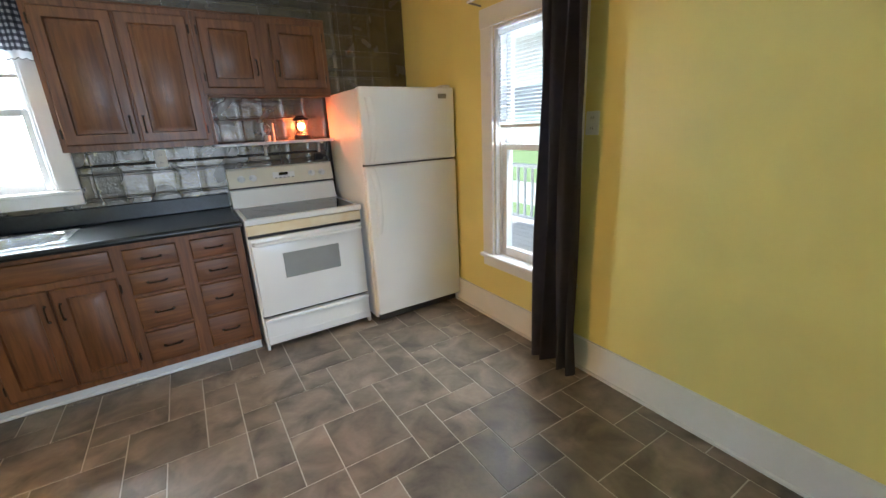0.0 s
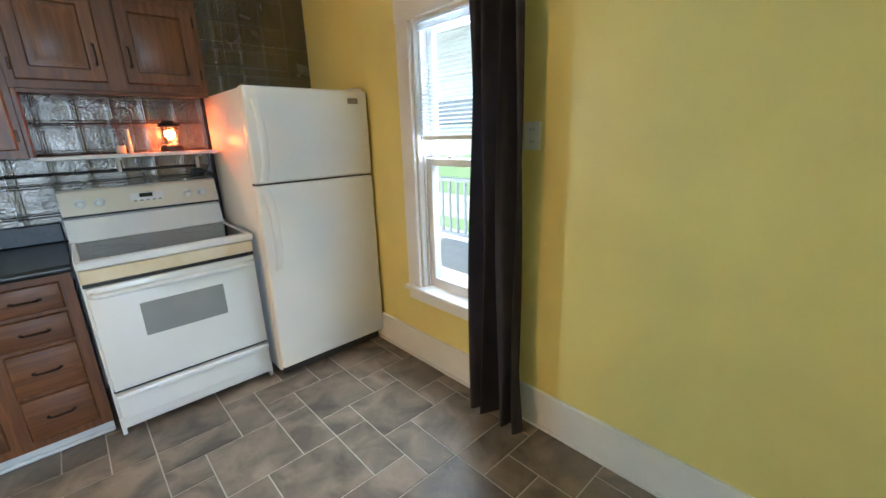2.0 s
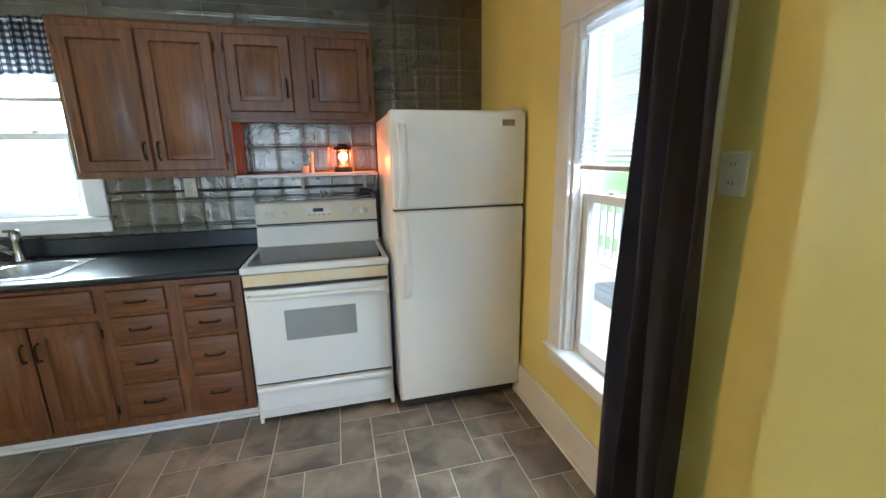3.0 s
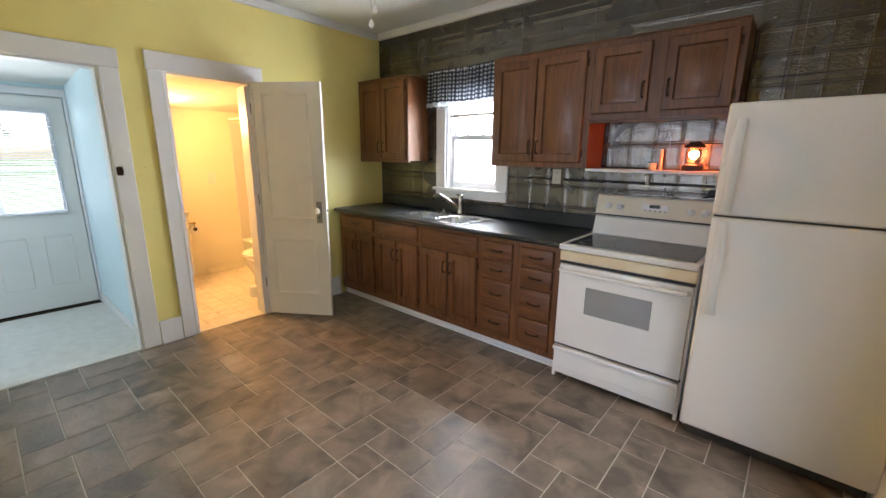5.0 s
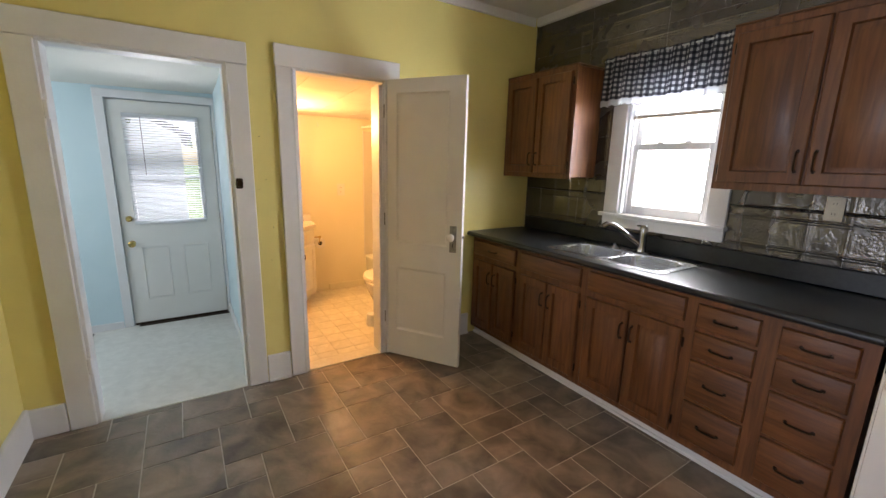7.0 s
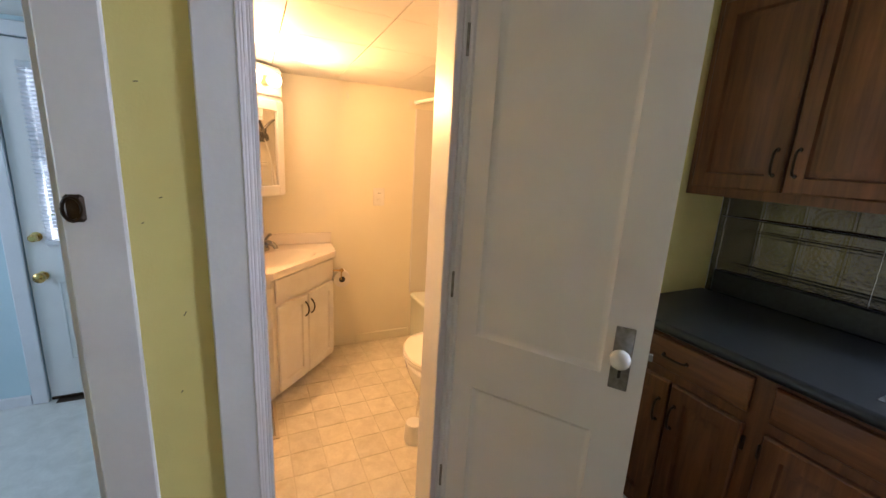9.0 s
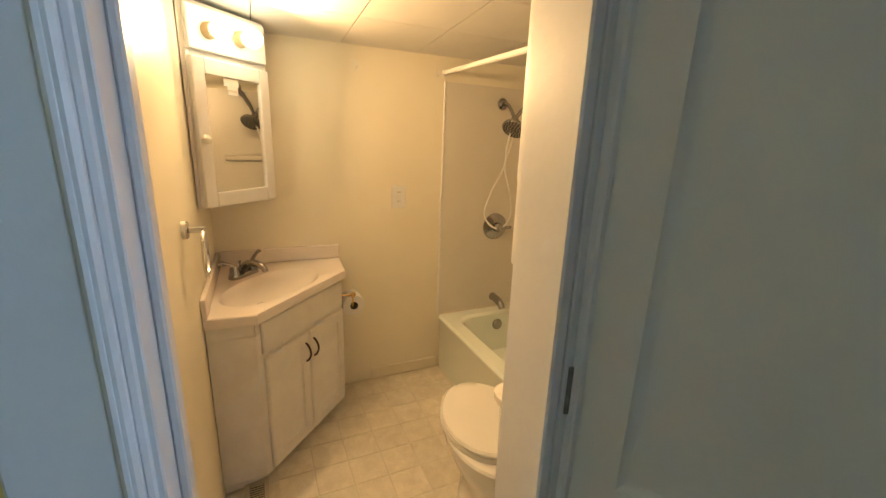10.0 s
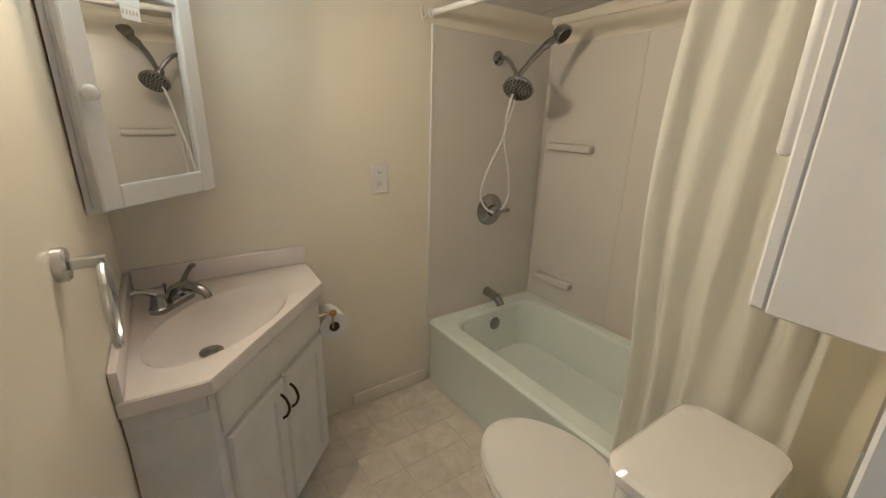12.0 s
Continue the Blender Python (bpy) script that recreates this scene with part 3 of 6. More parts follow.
def cloth(fn, nu, nv, thick=0.0):
    """A sheet of cloth from a function of u, v in 0..1, with a second skin behind for its thickness."""
    bm = bmesh.new()
    uv = bm.loops.layers.uv.new("UVMap")
    vs = [[bm.verts.new(fn(i / nu, j / nv)[0]) for i in range(nu + 1)] for j in range(nv + 1)]
    for j in range(nv):
        for i in range(nu):
            f = bm.faces.new((vs[j][i], vs[j][i + 1], vs[j + 1][i + 1], vs[j + 1][i]))
            for loop, (a, b) in zip(f.loops, ((i, j), (i + 1, j), (i + 1, j + 1), (i, j + 1))):
                loop[uv].uv = fn(a / nu, b / nv)[1]
    if thick:
        bmesh.ops.solidify(bm, geom=bm.faces[:], thickness=thick)
    return bm


# long dark curtain on its rod
curtain = thing("window_curtain", -0.12, -1.9, 0.02, label="long charcoal grey curtain hanging beside the tall window", category="curtain")


def long_curtain(u, v):
    z = 0.025 + v * 2.10
    wide = 0.145 + 0.03 * (1 - v) - 0.018 * math.sin(v * 3.1)
    phase = 0.5 * math.sin(v * 2.2 + u * 3)
    fold = math.sin(u * math.tau * 3.6 + phase + 0.6 * math.sin(u * 9.0))
    y = -1.885 + wide * (2 * u - 1) + 0.012 * math.sin(v * 7 + u * 13)
    x = -0.125 - (0.038 + 0.014 * (1 - v)) * fold - 0.006 * math.sin(u * 50 + v * 4)
    return (x, y, z), (u, v)


part("cloth", cloth(long_curtain, 90, 26, 0.003), CURTAIN, curtain)
rod_ = thing("curtain_rod", -0.1, -1.5, 2.13, label="thin white metal curtain rod over the tall window", category="curtain rod")
part("rod", rod((-0.115, -2.02, 2.135), (-0.115, -1.09, 2.135), 0.007), WHITE, rod_)
part("bracket", rod((-0.115, -1.09, 2.135), (0.0, -1.075, 2.13), 0.006), NICKEL, rod_)
part("bracket", rod((-0.115, -2.02, 2.135), (0.0, -2.03, 2.13), 0.006), NICKEL, rod_)

# gingham valance with a white lace edge
valance = thing("valance", -2.79, -0.06, 1.87, label="black and white gingham valance with a white scalloped hem", category="curtain")


def gingham(u, v):
    z = 1.905 + v * 0.285 + 0.006 * math.sin(u * 9)
    x = -3.225 + u * 0.86
    y = -0.075 - 0.016 * math.sin(u * math.tau * 11 + math.sin(u * 17)) * (1.15 - 0.5 * v) - 0.01 * (1 - v)
    return (x, y, z), (u * 1.12, v * 0.285)


def lace(u, v):
    (x, y, z), _ = gingham(u, 0)
    hem = 0.010 * abs(math.sin(u * math.pi * 26)) + 0.035
    return (x, y - 0.001, z - hem * (1 - v) + 0.004), (u, v)


part("cloth", cloth(gingham, 200, 10, 0.0015), GINGHAM, valance)
part("hem", cloth(lace, 200, 2, 0.0015), BLIND, valance, "white scalloped edge with a black thread")
part("thread", pipe([Vector(lace(i / 160, 0)[0]) - Vector((0, 0.001, 0)) for i in range(161)], 0.0018, 5), BLACK, valance)
part("rod", rod((-3.23, -0.07, 2.175), (-2.345, -0.07, 2.175), 0.005), WHITE, valance)
for x in (-3.228, -2.348):
    part("bracket", rod((x, -0.07, 2.175), (x, 0.0, 2.175), 0.005), WHITE, valance)


def panel_face(x0, x1, z0, z1, y, inward, w=0.006, steps=((0, 0), (0.003, 0.004), (0.017, 0.012), (0.020, 0.012))):
    """A sunk field in the face at y; `inward` is the way into the board."""
    bm = bmesh.new()
    rings = []
    for inset, depth in steps:
        rings.append([bm.verts.new((x, y + inward * depth, z)) for x, z in
                      ((x0 + inset, z0 + inset), (x1 - inset, z0 + inset), (x1 - inset, z1 - inset), (x0 + inset, z1 - inset))])
    for a, b in zip(rings, rings[1:]):
        for k in range(4):
            bm.faces.new((a[k], a[(k + 1) % 4], b[(k + 1) % 4], b[k]))
    bm.faces.new(rings[-1])
    return bm


def panelled(width, height, thick, fields, z0=0.0):
    """A board in x from 0 to width, y from 0 to thick, with sunk fields on both faces."""
    xs = sorted({0, width, *[f[0] for f in fields], *[f[1] for f in fields]})
    zs = sorted({z0, height, *[f[2] for f in fields], *[f[3] for f in fields]})
    bm = bmesh.new()
    for y, way in ((0.0, 1), (thick, -1)):
        for xa, xb in zip(xs, xs[1:]):
            for za, zb in zip(zs, zs[1:]):
                if (xa, xb, za, zb) in fields:
                    join(bm, panel_face(xa, xb, za, zb, y, way))
                else:
                    bm.faces.new([bm.verts.new(p) for p in ((xa, y, za), (xb, y, za), (xb, y, zb), (xa, y, zb))])
    for a, b in (((0, z0), (0, height)), ((width, z0), (width, height)), ((0, z0), (width, z0)), ((0, height), (width, height))):
        bm.faces.new([bm.verts.new(p) for p in ((a[0], 0, a[1]), (b[0], 0, b[1]), (b[0], thick, b[1]), (a[0], thick, a[1]))])
    bmesh.ops.remove_doubles(bm, verts=bm.verts, dist=1e-5)
    return bm


# bathroom door, swung into the kitchen
door = thing("door_bathroom", -3.985, -1.398, 0.008, 34, kind="structure")
part("leaf", panelled(0.60, 2.0, 0.036, [(0.094, 0.489, 0.205, 0.695), (0.094, 0.489, 0.885, 1.91)]), DOORWHITE, door, local=True)
for side, y in ((-1, -0.001), (1, 0.037)):
    part("knob_plate", box(0.512, 0.562, y - 0.003, y + 0.003, 0.85, 1.035, 0.002), NICKEL, door, "tarnished metal plate with keyhole", local=True)
    part("keyhole", box(0.533, 0.541, y + side * 0.0025, y + side * 0.004, 0.885, 0.912, 0.001), BLACK, door, local=True)
    part("knob_neck", rod((0.537, y, 0.96), (0.537, y + side * 0.03, 0.96), 0.011), NICKEL, door, local=True)
    part("door_knob", ball((0.537, y + side * 0.048, 0.96), 0.028, (1, 0.8, 1)), CHINA, door, "white china knob", local=True)
part("latch_bolt", box(0.598, 0.611, 0.012, 0.024, 0.95, 0.97, 0.002), NICKEL, door, local=True)
for z in (0.25, 1.0, 1.75):
    part("hinge", rod((-0.004, -0.002, z), (-0.004, -0.002, z + 0.09), 0.006), NICKEL, door, local=True)

# outer door at the end of the entry
back = thing("door_entry", -5.712, -2.705, -0.06, kind="structure")
part("leaf", slab_with_holes("x", -5.757, 0.04, -3.102, -2.353, -0.052, 1.915, [(-2.985, -2.475, 0.885, 1.775)]), DOORWHITE, back)
part("glazing_frame", boxes([(-5.72, -5.708, -3.005, -2.975, 0.865, 1.795), (-5.72, -5.708, -2.485, -2.455, 0.865, 1.795),
                             (-5.72, -5.708, -2.975, -2.485, 0.865, 0.895), (-5.72, -5.708, -2.975, -2.485, 1.765, 1.795)], 0.004), WHITE, back)
pane = part("pane", box(-5.74, -5.736, -2.985, -2.475, 0.885, 1.775), WINDOWGLASS, back)
pane.visible_shadow = False
part("meeting_rail", box(-5.735, -5.725, -2.975, -2.485, 1.27, 1.295, 0.002), WHITE, back)
for y0, y1 in ((-2.985, -2.78), (-2.67, -2.465)):
    part("panel", boxes([(-5.7185, -5.712, y0, y0 + 0.012, 0.18, 0.66), (-5.7185, -5.712, y1 - 0.012, y1, 0.18, 0.66),
                         (-5.7185, -5.712, y0 + 0.012, y1 - 0.012, 0.18, 0.192), (-5.7185, -5.712, y0 + 0.012, y1 - 0.012, 0.648, 0.66)], 0.003), DOORWHITE, back)
for z, r in ((0.70, 0.027), (0.92, 0.02)):
    part("door_knob" if z < 0.8 else "deadbolt", lathe([(0.026, 0), (0.026, 0.006), (0.010, 0.01), (0.010, 0.03), (r, 0.038), (r, 0.055), (0.012, 0.064)],
         (-5.717, -3.045, z), 16, pose(0, 0, 0, 0, 90, 0)), BRASS, back, "polished brass")
part("sweep", box(-5.735, -5.712, -3.10, -2.355, -0.058, -0.04, 0.003), BRONZE, back)
entry_frame = thing("door_frame_outer", 0, 0, 0, kind="structure")
for r in ((-5.712, -5.69, -3.175, -3.106, -0.06, 1.99), (-5.712, -5.69, -2.345, -2.321, -0.06, 1.99), (-5.712, -5.688, -3.175, -2.321, 1.922, 1.99)):
    part("casing", box(*r, bevel=0.004), WHITE, entry_frame)
for r in ((-5.80, -5.7575, -3.13, -3.09, -0.1, 1.95), (-5.80, -5.7575, -2.365, -2.33, -0.1, 1.95), (-5.80, -5.7575, -3.09, -2.365, 1.90, 1.95)):
    part("door_stop", box(*r, bevel=0.002), WHITE, entry_frame)
part("threshold", box(-5.76, -5.67, -3.07, -2.34, -0.068, -0.055, 0.004), BRONZE, entry_frame)
for z in (0.12, 0.85, 1.62):
    part("hinge", rod((-5.708, -2.341, z), (-5.708, -2.341, z + 0.09), 0.006), BRASS, entry_frame)
door_blind = slats("window_blind", "x", -5.695, -3.005, -2.455, 0.88, 1.81, 0.021, "white mini blind on the glazed outer door", tilt=0.004)
part("wand", rod((-5.678, -2.88, 1.78), (-5.678, -2.88, 1.3), 0.003, seg=6), NICKEL, door_blind)


def outlet(name, at, normal, label, w=0.07, h=0.115, m=LIGHTPLASTIC, slots=2):
    """A wall plate with two sockets."""
    turn = {"+x": 90, "-x": -90, "-y": 0, "+y": 180}[normal]
    o = thing(name, *at, turn, label=label, category="outlet")
    part("plate", box(-w / 2, w / 2, -0.006, 0, -h / 2, h / 2, 0.0025), m, o, local=True)
    for z in (-0.025, 0.025):
        sock = part("socket", box(-0.017, 0.017, -0.0085, -0.006, z - 0.014, z + 0.014, 0.002), m, o, local=True)
        for x in (-0.006, 0.006):
            part("slot", box(x - 0.0012, x + 0.0012, -0.0095, -0.0083, z - 0.004, z + 0.006), BLACK, sock, local=True)
    return o


outlet("wall_outlet", (-1.90, -0.012, 1.29), "-y", "ivory outlet plate on the pressed tin wall", m=IVORY)
outlet("wall_outlet", (0.0, -1.98, 1.395), "-x", "white outlet plate on the yellow wall beside the curtain", w=0.08)
outlet("wall_outlet", (-5.71, -3.45, 1.12), "+x", "white outlet plate on the pale blue entry wall")
outlet("wall_outlet", (BW, -1.128, 1.145), "+x", "white outlet plate on the cream bathroom wall", w=0.085, h=0.13)


# ---- kitchen things ----
def raised(x0, x1, z0, z1, y, thick=0.022, frame_w=0.055, deep=0.015):
    """A framed cabinet door or drawer front whose back lies at y: bevelled field, set in a groove."""
    f = y - thick
    bm = bmesh.new()
    def ring(inset, yy):
        return [bm.verts.new(p) for p in ((x0 + inset, yy, z0 + inset), (x1 - inset, yy, z0 + inset), (x1 - inset, yy, z1 - inset), (x0 + inset, yy, z1 - inset))]
    rs = [ring(0, y), ring(0, f + 0.006), ring(0.006, f)] if frame_w else [ring(0, y), ring(0, f + 0.010), ring(0.005, f + 0.004), ring(0.018, f)]
    if frame_w:
        rs += [ring(frame_w, f), ring(frame_w + 0.006, f + deep), ring(frame_w + 0.010, f + deep), ring(frame_w + 0.036, f + 0.001)]
    for a, b in zip(rs, rs[1:]):
        for k in range(4):
            bm.faces.new((a[k], a[(k + 1) % 4], b[(k + 1) % 4], b[k]))
    bm.faces.new(rs[-1])
    bm.faces.new(rs[0][::-1])
    return bm


def pull(holder, p, q, out=0.028):
    """An arched metal pull between two screw points, standing off the front."""
    p, q = Vector(p), Vector(q)
    o = Vector((0, -out, 0))
    pts = arc([p, p + o * 0.8 + (q - p) * 0.08, (p + q) / 2 + o, q + o * 0.8 - (q - p) * 0.08, q], 4)
    part("pull", pipe(pts, 0.0045, 6), BRONZE, holder, "dark bronze arched pull")
    part("pull_foot", ball(p, 0.009, (1, 0.5, 1), seg=8), BRONZE, holder)
    part("pull_foot", ball(q, 0.009, (1, 0.5, 1), seg=8), BRONZE, holder)


def hinges(holder, x, y, za, zb):
    for z in (za, zb):
        part("hinge", box(x - 0.006, x + 0.006, y - 0.008, y, z - 0.026, z + 0.026, 0.003), BRONZE, holder)


def upper(x0, x1, z0, z1, doors, label, sides=True):
    u = thing("upper_cabinet", (x0 + x1) / 2, -0.15, z0, label=label, category="cabinet", group="oak wall cabinets")
    part("body", box(x0 + 0.004, x1 - 0.004, -0.268, -0.006, z0 + 0.012, z1 - 0.004, 0.002), OAK, u)
    part("face_frame", slab_with_holes("y", -0.288, 0.02, x0, x1, z0, z1,
         [(a + 0.02, b - 0.02, z0 + 0.05, z1 - 0.05) for a, b in doors]), OAK, u)
    part("crown", box(x0 - 0.003, x1 + 0.003, -0.293, -0.006, z1 + 0.0005, z1 + 0.012, 0.003), OAKH, u)
    for k, (a, b) in enumerate(doors):
        d = part("door", raised(a, b, z0 + 0.035, z1 - 0.035, -0.2885), OAK, u)
        opens_right = k == len(doors) - 1
        hx = a + 0.028 if opens_right else b - 0.028
        tall = z1 - z0 > 0.6
        zc = z0 + (0.14 if tall else 0.16)
        pull(d, (hx, -0.309, zc - 0.045), (hx, -0.309, zc + 0.045))
        hinges(d, b + 0.006 if opens_right else a - 0.006, -0.289, z0 + 0.10, z1 - 0.10)
    return u


upper(-3.985, -3.275, 1.37, 2.14, [(-3.955, -3.635), (-3.625, -3.305)], "medium brown stained oak wall cabinet with two doors in the corner")
upper(-2.335, -1.585, 1.365, 2.14, [(-2.31, -1.965), (-1.955, -1.61)], "brown stained oak wall cabinet with two doors beside the sink window")
upper(-1.584, -0.775, 1.675, 2.14, [(-1.555, -1.225), (-1.145, -0.805)], "short stained oak wall cabinet over the stove")
nook = thing("stove_nook", -1.18, -0.12, 1.35, label="oak nook side and white shelf under the short cabinet", category="shelf")
part("side_panel", box(-1.584, -1.566, -0.287, -0.008, 1.366, 1.674, 0.002), OAK, nook)
part("rail", box(-1.565, -0.78, -0.287, -0.265, 1.655, 1.674, 0.002), OAKH, nook)
part("shelf", prism([(-1.584, -0.008), (-1.584, -0.255), (-1.33, -0.255), (-1.27, -0.225), (-0.77, -0.225), (-0.77, -0.008)], 1.346, 1.364, 0.003), WHITE, nook, "white painted shelf board")
for x in (-1.25, -0.85):
    part("bracket", boxes([(x, x + 0.02, -0.13, -0.012, 1.328, 1.345), (x, x + 0.02, -0.03, -0.012, 1.26, 1.328)], 0.003), IVORY, nook)

# small electric lantern, lit
lantern = thing("lantern", -0.975, -0.11, 1.365, label="small black lantern with a glowing orange bulb on the shelf", category="lamp")
part("base", lathe([(0.058, 0), (0.060, 0.012), (0.056, 0.03), (0.050, 0.036), (0.02, 0.044)], (-0.975, -0.11, 1.3645)), BLACK, lantern)
part("chimney", lathe([(0.036, 0.04), (0.044, 0.07), (0.044, 0.105), (0.034, 0.138)], (-0.975, -0.11, 1.3645)), glass("lantern_glass"), lantern).visible_shadow = False
part("cap", lathe([(0.056, 0.138), (0.058, 0.146), (0.050, 0.156), (0.034, 0.160), (0.030, 0.172)], (-0.975, -0.11, 1.3645)), BLACK, lantern)
for k in range(4):
    a = math.pi / 4 + k * math.pi / 2
    x, y = -0.975 + 0.048 * math.cos(a), -0.11 + 0.048 * math.sin(a)
    part("guard_wire", rod((x, y, 1.39), (x, y, 1.506), 0.0022, seg=6), BLACK, lantern)
part("flame", ball((-0.975, -0.11, 1.455), 0.015, (1, 1, 1.5)), FLAME, lantern).visible_shadow = False
part("cord", pipe(arc([(-0.93, -0.09, 1.372), (-0.86, -0.05, 1.37), (-0.80, -0.04, 1.375), (-0.775, -0.03, 1.33), (-0.79, -0.03, 1.25), (-0.83, -0.02, 1.24)]), 0.003, 6), BLACK, lantern)
lamp("lantern_light", "POINT", 3.4, (1, 0.14, 0.04), pose(-0.975, -0.11, 1.462), soft=0.02)
candle = thing("candle", -1.17, -0.04, 1.365, label="plain white pillar candle beside a small pale glass cup", category="candle")
part("wax", lathe([(0.011, 0), (0.011, 0.125), (0.008, 0.13)], (-1.17, -0.04, 1.3645), 14), IVORY, candle)
cup = thing("glass_cup", -1.215, -0.05, 1.365, label="small pale glass cup on the white shelf", category="cup")
part("cup", lathe([(0.022, 0), (0.025, 0.04), (0.023, 0.042), (0.019, 0.004)], (-1.215, -0.05, 1.3645), 16), IVORY, cup)
plug = thing("power_plug", -0.85, -0.02, 1.22, label="black plug and cord bundle on the tin wall behind the stove", category="plug")
part("plug", box(-0.88, -0.82, -0.05, -0.012, 1.205, 1.25, 0.008), BLACK, plug)
part("cable", pipe(arc([(-0.90, -0.05, 1.20), (-0.86, -0.06, 1.215), (-0.81, -0.05, 1.23), (-0.775, -0.05, 1.20), (-0.765, -0.04, 1.10), (-0.765, -0.05, 0.95)]), 0.006, 6), BLACK, plug)

# base cabinets
def base(x0, x1, doors, drawers, label):
    u = thing("base_cabinet", (x0 + x1) / 2, -0.3, 0, label=label, category="cabinet", group="oak base cabinets")
    part("body", box(x0 + 0.003, x1 - 0.003, -0.568, -0.01, 0.078, 0.69, 0.002), OAK, u)
    holes = [(a + 0.015, b - 0.015, c + 0.015, d - 0.015) for a, b, c, d in doors + drawers]
    part("face_frame", slab_with_holes("y", -0.59, 0.02, x0, x1, 0.075, 0.872, holes), OAK, u)
    for k, (a, b, c, d) in enumerate(doors):
        o = part("door", raised(a, b, c, d, -0.5905), OAK, u)
        left = k % 2 == 0
        hx = b - 0.026 if left else a + 0.026
        pull(o, (hx, -0.611, d - 0.17), (hx, -0.611, d - 0.08))
        hinges(o, a - 0.006 if left else b + 0.006, -0.591, c + 0.07, d - 0.07)
    for a, b, c, d in drawers:
        o = part("drawer_front", raised(a, b, c, d, -0.5905, frame_w=0.0), OAKH, u)
        if b - a < 0.5 or x0 < -3.5:
            m = (a + b) / 2
            pull(o, (m - 0.045, -0.6115, (c + d) / 2), (m + 0.045, -0.6115, (c + d) / 2), 0.022)
    return u


base(-3.97, -3.41, [(-3.94, -3.695, 0.115, 0.685), (-3.685, -3.44, 0.115, 0.685)], [(-3.94, -3.44, 0.725, 0.845)], "stained oak base cabinet with two doors and one drawer")
base(-3.41, -2.82, [(-3.38, -3.12, 0.115, 0.685), (-3.11, -2.85, 0.115, 0.685)], [(-3.38, -2.85, 0.725, 0.845)], "stained oak base cabinet with two doors and one drawer")
base(-2.82, -2.19, [(-2.79, -2.51, 0.115, 0.685), (-2.50, -2.22, 0.115, 0.685)], [(-2.79, -2.22, 0.725, 0.845)], "stained oak sink cabinet with two doors under a false front")
LADDER = [(0.715, 0.835), (0.565, 0.695), (0.345, 0.545), (0.12, 0.325)]
base(-2.19, -1.875, [], [(-2.165, -1.91, a, b) for a, b in LADDER], "stained oak base cabinet with four drawers")
base(-1.875, -1.555, [], [(-1.84, -1.60, a, b) for a, b in LADDER], "stained oak base cabinet with four drawers")
toe = thing("toe_board", -2.8, -0.53, 0, label="scuffed white painted toe board under the oak cabinets", category="trim")
part("board", box(-3.97, -1.557, -0.548, -0.535, 0.002, 0.074, 0.003), WHITE, toe)
part("shoe_moulding", box(-3.97, -1.557, -0.565, -0.5485, 0.002, 0.024, 0.006), WHITE, toe)

top = thing("worktop", -2.76, -0.3, 0.875, label="charcoal laminate worktop with a low backsplash", category="worktop")
SX0, SX1, SY0, SY1 = -3.175, -2.405, -0.545, -0.135
slab_out, slab_in = [(-3.988, -0.632), (-1.547, -0.632), (-1.547, -0.03), (-3.988, -0.03)], [(SX0, SY0), (SX1, SY0), (SX1, SY1), (SX0, SY1)]
bm = loft([[(x, y, z) for x, y in ring] for ring, z in ((slab_out, 0.874), (slab_out, 0.912), (slab_in, 0.912), (slab_in, 0.874), (slab_out, 0.874))], cap=False)
bmesh.ops.remove_doubles(bm, verts=bm.verts[:], dist=0.0001)
part("slab", bm, LAMINATE, top, smooth=False)
part("front_edge", rod((-3.987, -0.632, 0.893), (-1.548, -0.632, 0.893), 0.019, seg=16), LAMINATE, top)
part("backsplash", box(-3.95, -1.547, -0.03, -0.012, 0.9125, 1.018, 0.006), LAMINATE, top)

sink = thing("sink", -2.79, -0.33, 0.9, label="double bowl stainless steel sink set in the charcoal worktop", category="sink")


def rounded(x0, x1, y0, y1, r, n=5):
    out = []
    for cx, cy, a0 in ((x1 - r, y1 - r, 0), (x0 + r, y1 - r, 90), (x0 + r, y0 + r, 180), (x1 - r, y0 + r, 270)):
        out += [(cx + r * math.cos(radians(a0 + 90 * k / n)), cy + r * math.sin(radians(a0 + 90 * k / n))) for k in range(n + 1)]
    return out


def bowl(x0, x1, y0, y1, z, depth, r=0.095, slope=0.02, floor_r=0.03):
    rs = []
    for inset, dz, rr in ((-0.012, 0.0, r + 0.012), (0, 0.0, r), (0.006, -0.006, r), (slope * 0.7, -depth * 0.8, r), (slope + 0.02, -depth, r * 0.8)):
        rs.append([(x, y, z + dz) for x, y in rounded(x0 + inset, x1 - inset, y0 + inset, y1 - inset, rr)])
    bm = loft(rs, cap=False)
    bm.faces.new([bm.verts.new(p) for p in rs[-1]])
    bmesh.ops.remove_doubles(bm, verts=bm.verts, dist=1e-5)
    return bm


